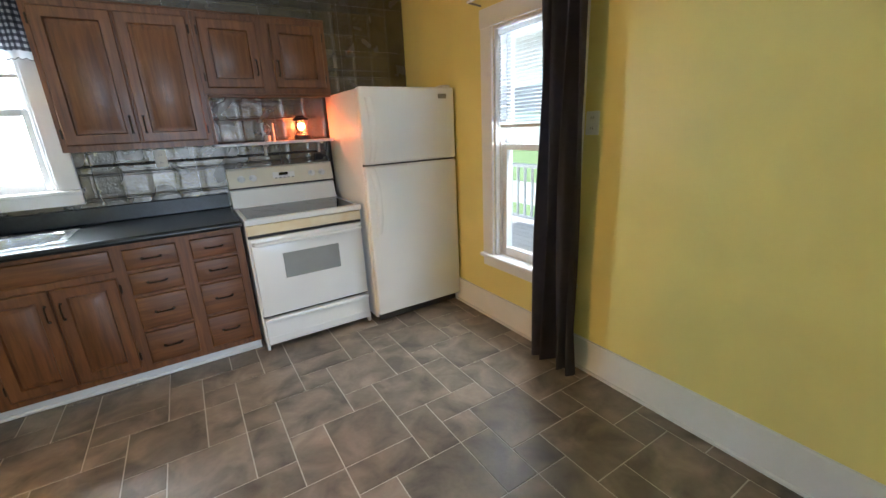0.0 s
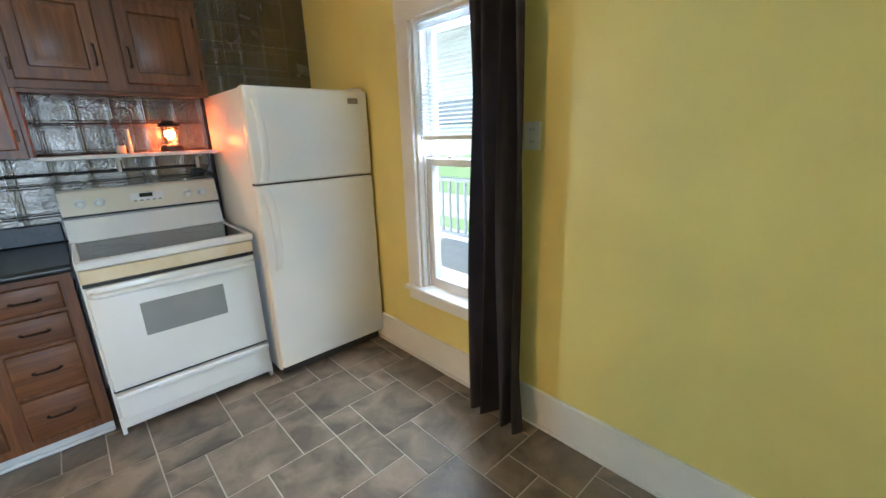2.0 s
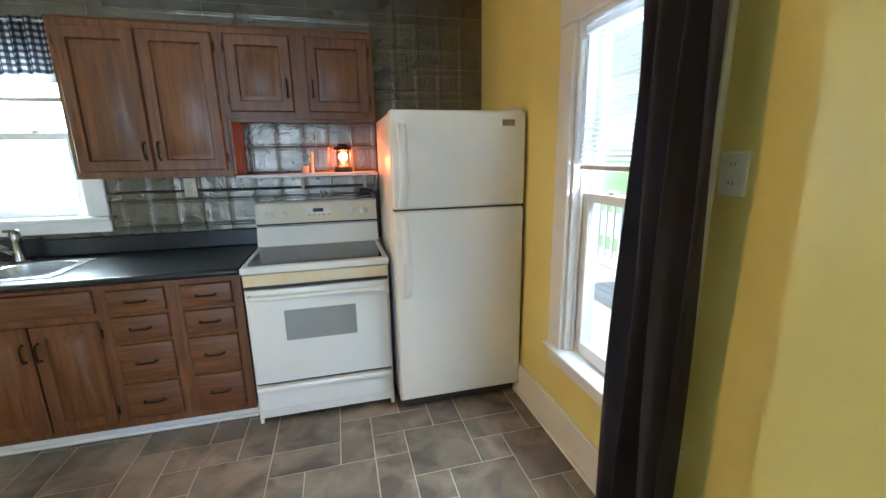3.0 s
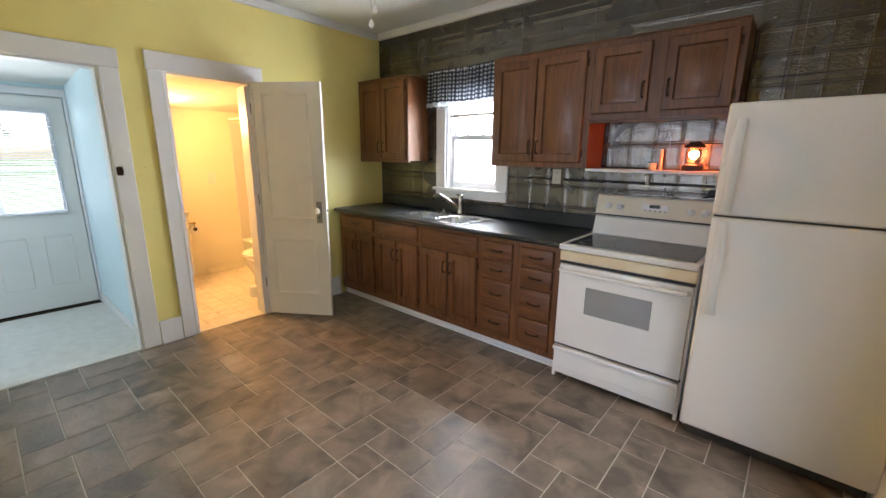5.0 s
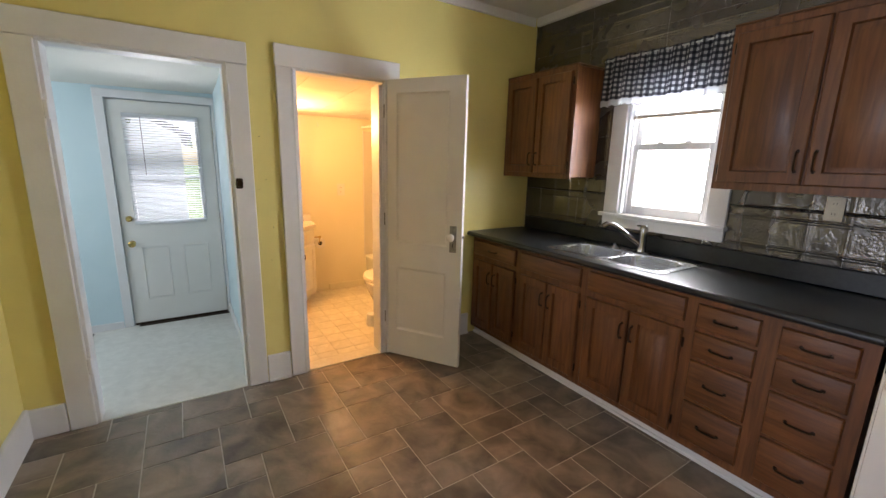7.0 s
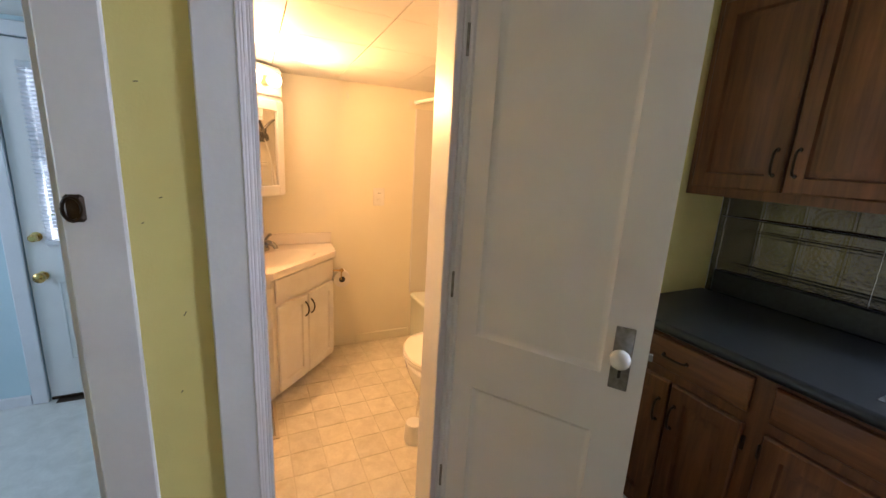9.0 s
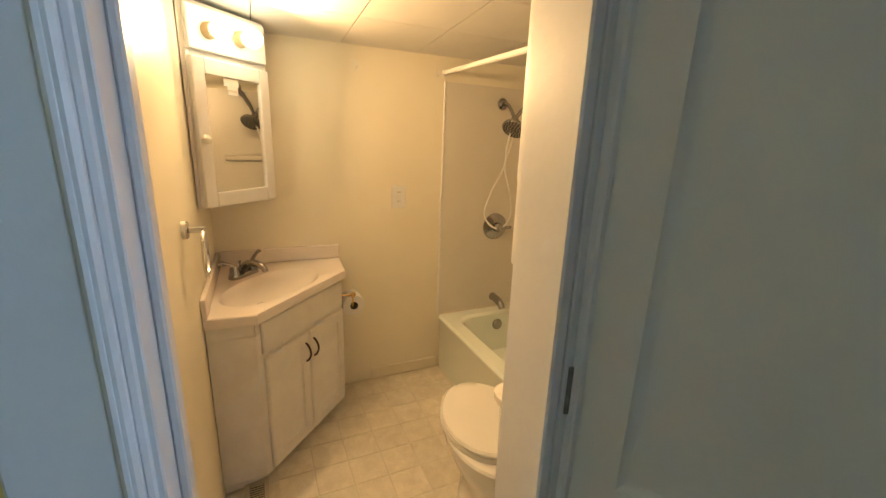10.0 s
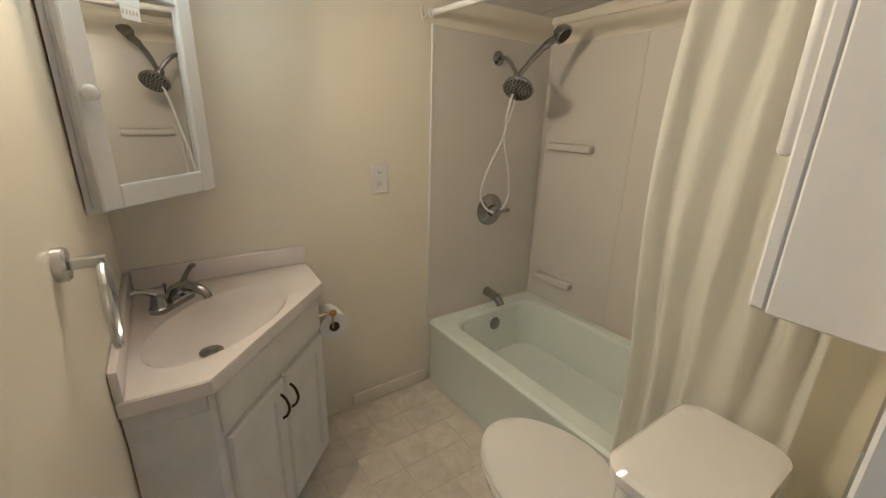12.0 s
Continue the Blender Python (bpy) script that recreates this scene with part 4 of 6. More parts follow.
rim = boxes([(-3.19, -2.39, -0.56, -0.5155, 0.9125, 0.9165), (-3.19, -2.39, -0.185, -0.12, 0.9125, 0.9165), (-3.19, -3.147, -0.5155, -0.185, 0.9125, 0.9165),
             (-2.433, -2.39, -0.5155, -0.185, 0.9125, 0.9165), (-2.803, -2.777, -0.5155, -0.185, 0.9125, 0.9165)])
part("rim", rim, STEEL, sink)
for a, b in ((-3.155, -2.80), (-2.78, -2.425)):
    part("bowl", bowl(a, b, -0.523, -0.178, 0.917, 0.17), STEEL, sink)
    part("strainer", lathe([(0.04, 0), (0.042, 0.003), (0.03, 0.004), (0.012, 0.002)], ((a + b) / 2, -0.35, 0.7485)), CHROME, sink)
faucet = thing("faucet", -2.78, -0.12, 0.9165, label="chrome single lever faucet with a pull-out spout behind the sink", category="faucet")
part("base_plate", box(-2.86, -2.70, -0.155, -0.10, 0.9168, 0.926, 0.004), CHROME, faucet)
part("body", lathe([(0.030, 0), (0.026, 0.03), (0.024, 0.11), (0.026, 0.15), (0.02, 0.165)], (-2.765, -0.125, 0.924)), CHROME, faucet)
part("spout", pipe(arc([(-2.775, -0.135, 0.965), (-2.83, -0.18, 1.02), (-2.895, -0.235, 1.078), (-2.93, -0.265, 1.09), (-2.95, -0.285, 1.07)]), [0.017] * 13 + [0.02] * 6 + [0.024] * 6, 14), CHROME, faucet)
part("lever", box(-2.815, -2.745, -0.138, -0.112, 1.085, 1.098, 0.005), CHROME, faucet)
part("side_sprayer", lathe([(0.022, 0), (0.02, 0.01), (0.01, 0.02), (0.01, 0.03)], (-2.95, -0.145, 0.917)), STEEL, faucet)

# stove
st = thing("stove", -1.157, -0.34, 0, label="white electric stove with black glass top and yellowed front trim", category="stove")
A, B = -1.535, -0.78
part("body", box(A, B, -0.635, -0.03, 0.03, 0.885, 0.004), ENAMEL, st)
part("side_leg", box(A, A + 0.02, -0.645, -0.6, 0.0, 0.10, 0.003), ENAMEL, st)
part("side_leg", box(B - 0.02, B, -0.645, -0.6, 0.0, 0.10, 0.003), ENAMEL, st)
part("cooktop_frame", boxes([(A - 0.002, B + 0.002, -0.672, -0.628, 0.878, 0.914), (A - 0.002, A + 0.026, -0.628, -0.10, 0.886, 0.914),
                             (B - 0.026, B + 0.002, -0.628, -0.10, 0.886, 0.914), (A + 0.026, B - 0.026, -0.15, -0.10, 0.886, 0.914)], 0.005), ENAMEL, st)
part("cooktop", box(A + 0.026, B - 0.026, -0.628, -0.15, 0.89, 0.911, 0.001), BLACKGLASS, st, "black ceramic glass")
for x, y, r in ((-1.36, -0.50, 0.105), (-0.96, -0.50, 0.085), (-1.36, -0.27, 0.075), (-0.96, -0.27, 0.095)):
    part("burner_ring", pipe([(x + r * math.cos(k * math.tau / 36), y + r * math.sin(k * math.tau / 36), 0.9112) for k in range(36)], 0.0008, 4, closed=True), GREY, st)
part("front_trim", box(A + 0.004, B - 0.004, -0.66, -0.635, 0.808, 0.872, 0.005), AGED, st, "yellowed front trim under the cooktop")
d = part("oven_door", box(A + 0.012, B - 0.012, -0.672, -0.636, 0.255, 0.788, 0.008, seg=2), ENAMEL, st)
part("window", box(-1.345, -0.972, -0.6745, -0.671, 0.497, 0.668, 0.0012), GREY, d, "grey oven window")
part("handle", pipe(arc([(A + 0.03, -0.672, 0.755), (A + 0.035, -0.70, 0.757), (A + 0.08, -0.712, 0.757), ((A + B) / 2, -0.715, 0.757), (B - 0.08, -0.712, 0.757), (B - 0.035, -0.70, 0.757), (B - 0.03, -0.672, 0.755)], 5), 0.0135, 10), ENAMEL, d, "white bar handle")
part("gap", box(A + 0.006, B - 0.006, -0.652, -0.636, 0.789, 0.807), BLACK, st)
w = part("drawer", box(A + 0.012, B - 0.012, -0.668, -0.636, 0.045, 0.236, 0.008, seg=2), ENAMEL, st)
part("lip", box(A + 0.012, B - 0.012, -0.692, -0.664, 0.212, 0.24, 0.008, seg=2), ENAMEL, w)
part("groove", box(A + 0.02, B - 0.02, -0.6695, -0.667, 0.098, 0.104, 0.001), ENAMEL, w)
part("gap", box(A + 0.01, B - 0.01, -0.652, -0.636, 0.2405, 0.253), BLACK, st)


def guard(z, y):
    return [(A, y, z), (B, y, z), (B, -0.03, z), (A, -0.03, z)]


part("backguard", loft([guard(0.914, -0.14), guard(1.03, -0.105), guard(1.034, -0.085), guard(1.036, -0.085)], cap=True), ENAMEL, st)
part("backguard_gap", loft([guard(1.0362, -0.08), guard(1.052, -0.08)]), BLACK, st)
cp = part("control_panel", loft([guard(1.0525, -0.118), guard(1.175, -0.088), guard(1.185, -0.075)]), PANEL, st, "ivory control panel")
tilt = pose(0, 0, 0, 103.8, 0, 0)
for x in (A + 0.085, A + 0.165, B - 0.165, B - 0.085):
    k = part("knob", lathe([(0.026, 0), (0.026, 0.004), (0.019, 0.008), (0.017, 0.026), (0.012, 0.028)], (x, -0.1035, 1.112), 20, tilt), ENAMEL, cp, "white round knob")
    part("pointer", box(x - 0.003, x + 0.003, -0.137, -0.128, 1.098, 1.132, 0.001), ENAMEL, k)
part("panel_plate", box((A + B) / 2 - 0.075, (A + B) / 2 + 0.085, -0.107, -0.10, 1.085, 1.14, 0.002), ENAMEL, cp)
part("clock", box((A + B) / 2 - 0.03, (A + B) / 2 + 0.035, -0.1085, -0.104, 1.115, 1.138, 0.002), DIGITS, cp, "dark clock display")
for k in range(5):
    part("button", box((A + B) / 2 - 0.06 + k * 0.03, (A + B) / 2 - 0.045 + k * 0.03, -0.109, -0.104, 1.094, 1.102, 0.001), GREY, cp)

# fridge
fr = thing("refrigerator", -0.385, -0.4, 0, label="white top-freezer refrigerator with long white handles in the corner", category="refrigerator")
C, D = -0.752, -0.018
part("body", box(C + 0.004, D - 0.004, -0.69, -0.045, 0.03, 1.675, 0.008, seg=2), FRIDGE, fr)
part("gasket", box(C + 0.012, D - 0.012, -0.70, -0.688, 0.10, 1.67), RUBBER, fr)
part("freezer_door", box(C, D, -0.762, -0.701, 1.185, 1.682, 0.014, seg=3), FRIDGE, fr)
part("fridge_door", box(C, D, -0.762, -0.701, 0.075, 1.174, 0.014, seg=3), FRIDGE, fr)
part("door_gap", box(C + 0.006, D - 0.006, -0.74, -0.695, 1.1745, 1.1845), RUBBER, fr)


def fridge_handle(za, zb, foot_top):
    x, w = C + 0.055, (1 if zb > za else -1)
    far = [(x, -0.765, za), (x + 0.002, -0.785, za + 0.04 * w), (x, -0.812, za + 0.12 * w), (x, -0.818, (za + zb) / 2), (x, -0.805, zb - 0.1 * w), (x - 0.012, -0.775, zb)]
    rs = []
    for px, py, pz in arc(far, 5):
        rs.append([(px + 0.021 * math.cos(k * math.tau / 12), py + 0.012 * math.sin(k * math.tau / 12), pz) for k in range(12)])
    return loft(rs)


part("handle", fridge_handle(1.615, 1.20, True), ENAMEL, fr, "white moulded handle")
part("handle", fridge_handle(0.70, 1.16, False), ENAMEL, fr, "white moulded handle")
part("badge", boxes([(-0.155, -0.085, -0.7645, -0.761, 1.605, 1.637)], 0.001), NICKEL, fr, "small silver name plate")
part("grille", box(C + 0.02, D - 0.02, -0.715, -0.69, 0.012, 0.07, 0.004), RUBBER, fr)
part("hinge_cap", box(D - 0.08, D - 0.01, -0.73, -0.64, 1.676, 1.70, 0.005), FRIDGE, fr)
for x in (C + 0.05, D - 0.05):
    part("roller", rod((x - 0.012, -0.66, 0.016), (x + 0.012, -0.66, 0.016), 0.016), BLACK, fr)
    part("roller", rod((x - 0.012, -0.12, 0.016), (x + 0.012, -0.12, 0.016), 0.016), BLACK, fr)

# pull chains of a ceiling fan, hung from an added canopy that is out of view
cl = thing("ceiling_light", -2.03, -1.72, H, label="two fan pull chains with white china pulls on an added canopy", category="ceiling lamp")
part("canopy", lathe([(0.06, 0), (0.06, 0.01), (0.03, 0.03), (0.02, 0.04)], (-2.03, -1.72, H - 0.0405)), CHINA, cl)
for dx, z in ((0.0, 2.03), (0.012, 2.09)):
    part("chain", rod((-2.03 + dx, -1.72 + dx, z), (-2.03 + dx, -1.72 + dx, H - 0.03), 0.0012, seg=5), NICKEL, cl)
    part("pull", lathe([(0.003, 0.0), (0.012, 0.008), (0.012, 0.02), (0.005, 0.036)], (-2.03 + dx, -1.72 + dx, z - 0.034)), CHINA, cl)


# ---- bathroom things ----
# drawn from a corner of their own, then moved together onto the bathroom walls
BEFORE = set(bpy.data.objects)
BW, BN, BS = -5.69, -0.10, -2.05
tub = thing("bathtub", -4.93, -0.48, 0, label="pale green enamelled bathtub built in along the wall", category="bathtub")
TX0, TX1, TY0, TY1, TZ = BW + 0.004, -4.107, -0.845, BN - 0.006, 0.362


def tub_ring(x0, x1, y0, y1, r, z):
    return [(x, y, z) for x, y in rounded(x0, x1, y0, y1, r, 6)]


bm = loft([tub_ring(TX0, TX1, TY0 + 0.012, TY1, 0.012, 0.001), tub_ring(TX0, TX1, TY0 + 0.012, TY1, 0.012, 0.315),
           tub_ring(TX0, TX1, TY0, TY1, 0.02, 0.335), tub_ring(TX0, TX1, TY0, TY1, 0.02, TZ - 0.012), tub_ring(TX0 + 0.004, TX1 - 0.004, TY0 + 0.012, TY1, 0.02, TZ),
           tub_ring(TX0 + 0.075, TX1 - 0.09, TY0 + 0.085, TY1 - 0.055, 0.11, TZ), tub_ring(TX0 + 0.09, TX1 - 0.105, TY0 + 0.10, TY1 - 0.068, 0.11, TZ - 0.015),
           tub_ring(TX0 + 0.12, TX1 - 0.24, TY0 + 0.135, TY1 - 0.10, 0.11, 0.10), tub_ring(TX0 + 0.18, TX1 - 0.32, TY0 + 0.185, TY1 - 0.15, 0.10, 0.065)])
part("basin", bm, TUB, tub)
part("overflow_plate", lathe([(0.036, 0), (0.036, 0.004), (0.026, 0.010), (0.008, 0.012)], (TX0 + 0.098, -0.455, 0.275), 20, pose(0, 0, 0, 0, 83, 0)), CHROME, tub)
part("drain", lathe([(0.03, 0), (0.03, 0.003), (0.012, 0.004)], (TX0 + 0.26, -0.48, 0.066)), CHROME, tub)
part("caulk", boxes([(TX0, TX0 + 0.008, TY0 + 0.02, TY1, TZ, TZ + 0.006), (TX0, TX1, TY1 - 0.006, TY1 + 0.002, TZ, TZ + 0.006)], 0.002), IVORY, tub)

sur = thing("tub_surround", -5.0, -0.2, TZ, kind="structure")
part("end_panel", box(BW, BW + 0.006, -0.842, BN - 0.006, TZ + 0.002, 1.755, 0.002), SURROUND, sur)
part("back_panel", box(BW + 0.006, -4.10, BN - 0.006, BN, TZ + 0.002, 1.755, 0.002), SURROUND, sur)
part("corner_strip", box(BW + 0.006, BW + 0.028, BN - 0.009, BN - 0.006, TZ + 0.006, 1.753, 0.001), SURROUND, sur)
part("seam_strip", box(-5.16, -5.145, BN - 0.009, BN - 0.006, TZ + 0.006, 1.753, 0.001), SURROUND, sur)
part("edge_strip", box(BW, BW + 0.009, -0.852, -0.842, TZ + 0.002, 1.758, 0.002), WHITE, sur)
for z0, x1 in ((1.252, -5.338), (0.508, -5.357)):
    s = part("soap_shelf", box(BW + 0.08, x1, -0.148, BN - 0.006, z0 - 0.018, z0 + 0.018, 0.008, seg=2), SURROUND, sur)
    part("shelf_back", box(BW + 0.08, x1, -0.112, BN - 0.006, z0 + 0.0185, z0 + 0.04, 0.003), SURROUND, sur)

# shower fittings
sh = thing("shower_fixture", BW, -0.455, 1.64, label="chrome twin shower head with a thin white hose over the tub", category="shower")
XF, YF = BW + 0.006, -0.468
part("flange", lathe([(0.034, 0), (0.034, 0.003), (0.02, 0.014), (0.012, 0.016)], (XF, YF, 1.661), 20, pose(0, 0, 0, 0, 90, 0)), CHROME, sh)
part("arm", pipe(arc([(XF, YF, 1.661), (XF + 0.06, YF, 1.655), (XF + 0.11, YF + 0.0, 1.61), (XF + 0.135, YF, 1.575)]), 0.0105, 10), CHROME, sh)
part("diverter", ball((XF + 0.14, YF, 1.565), 0.024, seg=14), CHROME, sh)
head_tilt = look((0, 0, 0), (0.35, -0.55, -0.75)).to_3x3().to_4x4()
part("rain_head", lathe([(0.018, 0.05), (0.022, 0.03), (0.068, 0.012), (0.072, 0.0), (0.066, -0.006)][::-1], (XF + 0.17, YF - 0.02, 1.515), 28, head_tilt), CHROME, sh)
face = bmesh.new()
for ring, n in ((0.012, 5), (0.028, 10), (0.044, 16), (0.058, 20)):
    for k in range(n):
        a = k * math.tau / n + ring * 20
        p = head_tilt @ Vector((ring * math.cos(a), ring * math.sin(a), -0.009))
        ball(p + Vector((XF + 0.17, YF - 0.02, 1.515)), 0.0042, bm=face, seg=6)
part("nozzle_field", face, BLACK, sh, "black rubber nozzles")
part("handle", pipe(arc([(XF + 0.145, YF + 0.0, 1.575), (XF + 0.165, YF + 0.045, 1.635), (XF + 0.20, YF + 0.10, 1.705), (XF + 0.235, YF + 0.145, 1.745)]), [0.012] * 6 + [0.014] * 6 + [0.018] * 7, 12), CHROME, sh)
wand_tilt = look((0, 0, 0), (0.6, 0.15, -0.55)).to_3x3().to_4x4()
part("wand_head", lathe([(0.016, 0.05), (0.036, 0.03), (0.045, 0.004), (0.043, -0.004)][::-1], (XF + 0.25, YF + 0.16, 1.748), 20, wand_tilt), CHROME, sh)
part("wand_face", lathe([(0.034, -0.0065), (0.034, -0.004)], (XF + 0.25, YF + 0.16, 1.748), 16, wand_tilt), BLACK, sh)
part("hose", pipe(arc([(XF + 0.15, YF - 0.02, 1.54), (XF + 0.11, YF - 0.02, 1.40), (XF + 0.09, YF - 0.015, 1.30), (XF + 0.07, YF - 0.075, 1.16), (XF + 0.06, YF - 0.115, 1.02), (XF + 0.055, YF - 0.06, 0.935),
     (XF + 0.06, YF + 0.02, 0.92), (XF + 0.07, YF + 0.07, 1.0), (XF + 0.08, YF + 0.045, 1.14), (XF + 0.09, YF - 0.01, 1.30), (XF + 0.12, YF + 0.005, 1.44), (XF + 0.15, YF + 0.01, 1.55)]), 0.0055, 8), LIGHTPLASTIC, sh, "thin white hose in a loop")
vv = thing("shower_valve", BW, YF, 0.9, label="round chrome shower valve with a lever", category="shower valve")
part("plate", lathe([(0.086, 0), (0.084, 0.006), (0.055, 0.013), (0.04, 0.022)], (XF, -0.465, 0.918), 28, pose(0, 0, 0, 0, 90, 0)), CHROME, vv)
part("hub", lathe([(0.03, 0), (0.028, 0.03), (0.02, 0.05), (0.012, 0.055)], (XF + 0.018, -0.465, 0.918), 20, pose(0, 0, 0, 0, 90, 0)), CHROME, vv)
part("lever", pipe([(XF + 0.05, -0.465, 0.918), (XF + 0.06, -0.43, 0.918), (XF + 0.065, -0.385, 0.921)], [0.01, 0.009, 0.011], 10), CHROME, vv)
sp = thing("tub_spout", BW, -0.455, 0.45, label="chrome tub spout with a pull knob", category="spout")
part("spout", pipe(arc([(XF, -0.445, 0.435), (XF + 0.05, -0.445, 0.433), (XF + 0.10, -0.445, 0.42), (XF + 0.125, -0.445, 0.393)], 4), [0.028, 0.026, 0.025, 0.025, 0.025, 0.024, 0.024, 0.024, 0.024, 0.023, 0.022, 0.021, 0.02], 14), CHROME, sp)
part("pull_knob", rod((XF + 0.108, -0.445, 0.436), (XF + 0.108, -0.445, 0.46), 0.006), CHROME, sp)

rail = thing("shower_rod", -4.9, -0.85, 1.78, label="white tension shower curtain rod over the tub", category="curtain rod")
part("rod", rod((BW + 0.002, -0.85, 1.80), (-4.09, -0.85, 1.77), 0.0125), LIGHTPLASTIC, rail)
part("outer_rod", rod((-4.72, -0.85, 1.783), (-4.09, -0.85, 1.77), 0.0145), LIGHTPLASTIC, rail)
part("end_cap", rod((BW + 0.001, -0.85, 1.80), (BW + 0.02, -0.85, 1.80), 0.018), LIGHTPLASTIC, rail)
part("collar", rod((-4.722, -0.85, 1.783), (-4.716, -0.85, 1.783), 0.0155), NICKEL, rail)
sc = thing("shower_curtain", -4.4, -0.86, 0.15, label="cream shower curtain drawn back to the end of the rod", category="curtain")


def shower(u, v):
    z = 0.16 + v * 1.60
    left = -4.585 - 0.03 * math.sin(math.pi * min(1, 1.6 * (1 - v)))
    x = left + u * (-4.235 - left + 0.06 * v) + 0.006 * math.sin(v * 5 + u * 7)
    fold = math.sin(u * math.tau * 5.2 + 0.8 * math.sin(v * 2.5 + u * 5)) + 0.2 * math.sin(u * math.tau * 9.1 + v * 3)
    tight = 1 - 0.72 * min(1, max(0, (u - 0.3) * 5)) * min(1, max(0, (0.55 - v) * 5))
    y = -0.862 + 0.008 * (1 - tight) - ((0.016 + 0.010 * (1 - v)) * fold + 0.003 * math.sin(u * 61 + v * 6)) * tight
    return (x, y, z), (u, v)


part("cloth", cloth(shower, 150, 30, 0.002), SHOWERCLOTH, sc)
for k in range(8):
    x = -4.60 + k * 0.058
    part("ring", pipe([(x, -0.85 + 0.02 * math.cos(a * math.tau / 14), 1.768 + 0.024 * math.sin(a * math.tau / 14)) for a in range(14)], 0.0022, 5, closed=True), CHROME, sc)

ln = thing("shower_liner", -4.2, -0.80, 0.2, label="yellowed vinyl shower liner hanging inside the tub", category="curtain")
part("sheet", cloth(lambda u, v: ((-4.40 + u * 0.285, -0.822 + 0.010 * math.sin(u * math.tau * 2.6 + v), 0.385 + v * 1.37), (u, v)), 60, 12, 0.0015), LINER, ln)

# corner vanity
va = thing("vanity", -5.45, -1.8, 0, label="worn white painted corner vanity cabinet with two doors", category="vanity")
TOPO = [(BW + 0.002, BS + 0.002), (-5.020, BS + 0.002), (-5.008, -1.872), (-5.437, -1.469), (BW + 0.002, -1.455)]
BODY = [(BW + 0.003, BS + 0.003), (-5.04, BS + 0.003), (-5.035, -1.885), (-5.455, -1.49), (BW + 0.003, -1.485)]
TOE = [(BW + 0.003, BS + 0.003), (-5.07, BS + 0.003), (-5.09, -1.92), (-5.49, -1.545), (BW + 0.003, -1.50)]
part("body", prism(BODY, 0.065, 0.700, 0.002), VANITYWHITE, va)
part("side_rail", box(-5.055, -5.0365, BS + 0.003, -1.888, 0.7005, 0.757, 0.001), VANITYWHITE, va)
part("toe_board", prism(TOE, 0.0, 0.064), VANITYWHITE, va)
# diagonal front, in its own x along the face
FX, FY = Vector((-5.035, -1.885, 0)), Vector((-5.455, -1.49, 0))
run = (FY - FX)
L = run.length
turn = math.degrees(math.atan2(run.y, run.x))
Mf = Matrix.Translation(FX) @ pose(0, 0, 0, 0, 0, turn)     # local x along the face, local +y towards the corner


def front(name, bm, material, parent, label=""):
    bm.transform(Mf @ pose(0, 0, 0))
    return part(name, bm, material, parent, label)


def faced(x0, x1, z0, z1, frame_w, thick=0.018):
    """A cabinet front seen from the room, whose back touches the face."""
    return raised(x0, x1, z0, z1, -0.0005, thick=thick, frame_w=frame_w, deep=0.008)


front("face_rail", box(0.001, L - 0.001, 0.0, 0.018, 0.7005, 0.757, 0.001), VANITYWHITE, va)
front("false_drawer", faced(0.022, L - 0.012, 0.615, 0.748, 0.0), VANITYWHITE, va)
d1 = front("door", faced(0.028, L / 2 - 0.001, 0.085, 0.594, 0.05), VANITYWHITE, va)
d2 = front("door", faced(L / 2 + 0.005, L - 0.014, 0.085, 0.594, 0.05), VANITYWHITE, va)
for dd, x in ((d1, L / 2 - 0.028), (d2, L / 2 + 0.028)):
    pts = arc([(x, -0.018, 0.46), (x, -0.034, 0.475), (x, -0.044, 0.505), (x, -0.034, 0.535), (x, -0.018, 0.55)], 4)
    front("pull", pipe(pts, 0.0045, 7), BRONZE, dd, "small antique brass pull")

# moulded top with a basin
cx, cy = -5.335, -1.79
diag = Vector((-0.74, 0.67, 0))


def egg(a, k, z):
    c, s = math.cos(a), math.sin(a)
    u = (0.235 if c > 0 else 0.275) * k * c
    w = (0.135 if s > 0 else 0.15) * k * s
    return (cx + 0.09 * (1 - k) + diag.x * u + 0.67 * w, cy - 0.070 * (1 - k) + diag.y * u + 0.74 * w, z)


N = 48
bm = bmesh.new()


def edge_point(a):
    d = Vector(egg(a, 1, 0)) - Vector((cx, cy, 0))
    best = None
    for p, q in zip(TOPO, TOPO[1:] + TOPO[:1]):
        e = Vector((q[0] - p[0], q[1] - p[1]))
        det = d.x * -e.y + d.y * e.x
        if abs(det) < 1e-9:
            continue
        rx, ry = p[0] - cx, p[1] - cy
        t = (rx * -e.y + ry * e.x) / det
        s = (d.x * ry - d.y * rx) / det
        if t > 0 and -1e-6 <= s <= 1 + 1e-6 and (best is None or t < best):
            best = t
    return (cx + d.x * best, cy + d.y * best)


angles = sorted({k * math.tau / N for k in range(N)})
corner_angles = []
for px, py in TOPO:
    vx, vy = px - cx, py - cy
    u = vx * diag.x + vy * diag.y
    w = vx * 0.67 + vy * 0.74
    best = min(range(N), key=lambda k: abs((edge_point(k * math.tau / N)[0] - px)) + abs(edge_point(k * math.tau / N)[1] - py))
    corner_angles.append((best, (px, py)))
outer = [edge_point(k * math.tau / N) for k in range(N)]
for k, p in corner_angles:
    outer[k] = p
rings = [[(x, y, 0.758) for x, y in outer], [(x, y, 0.792) for x, y in outer],
         [(x + (cx - x) * 0.012, y + (cy - y) * 0.012, 0.797) for x, y in outer]]
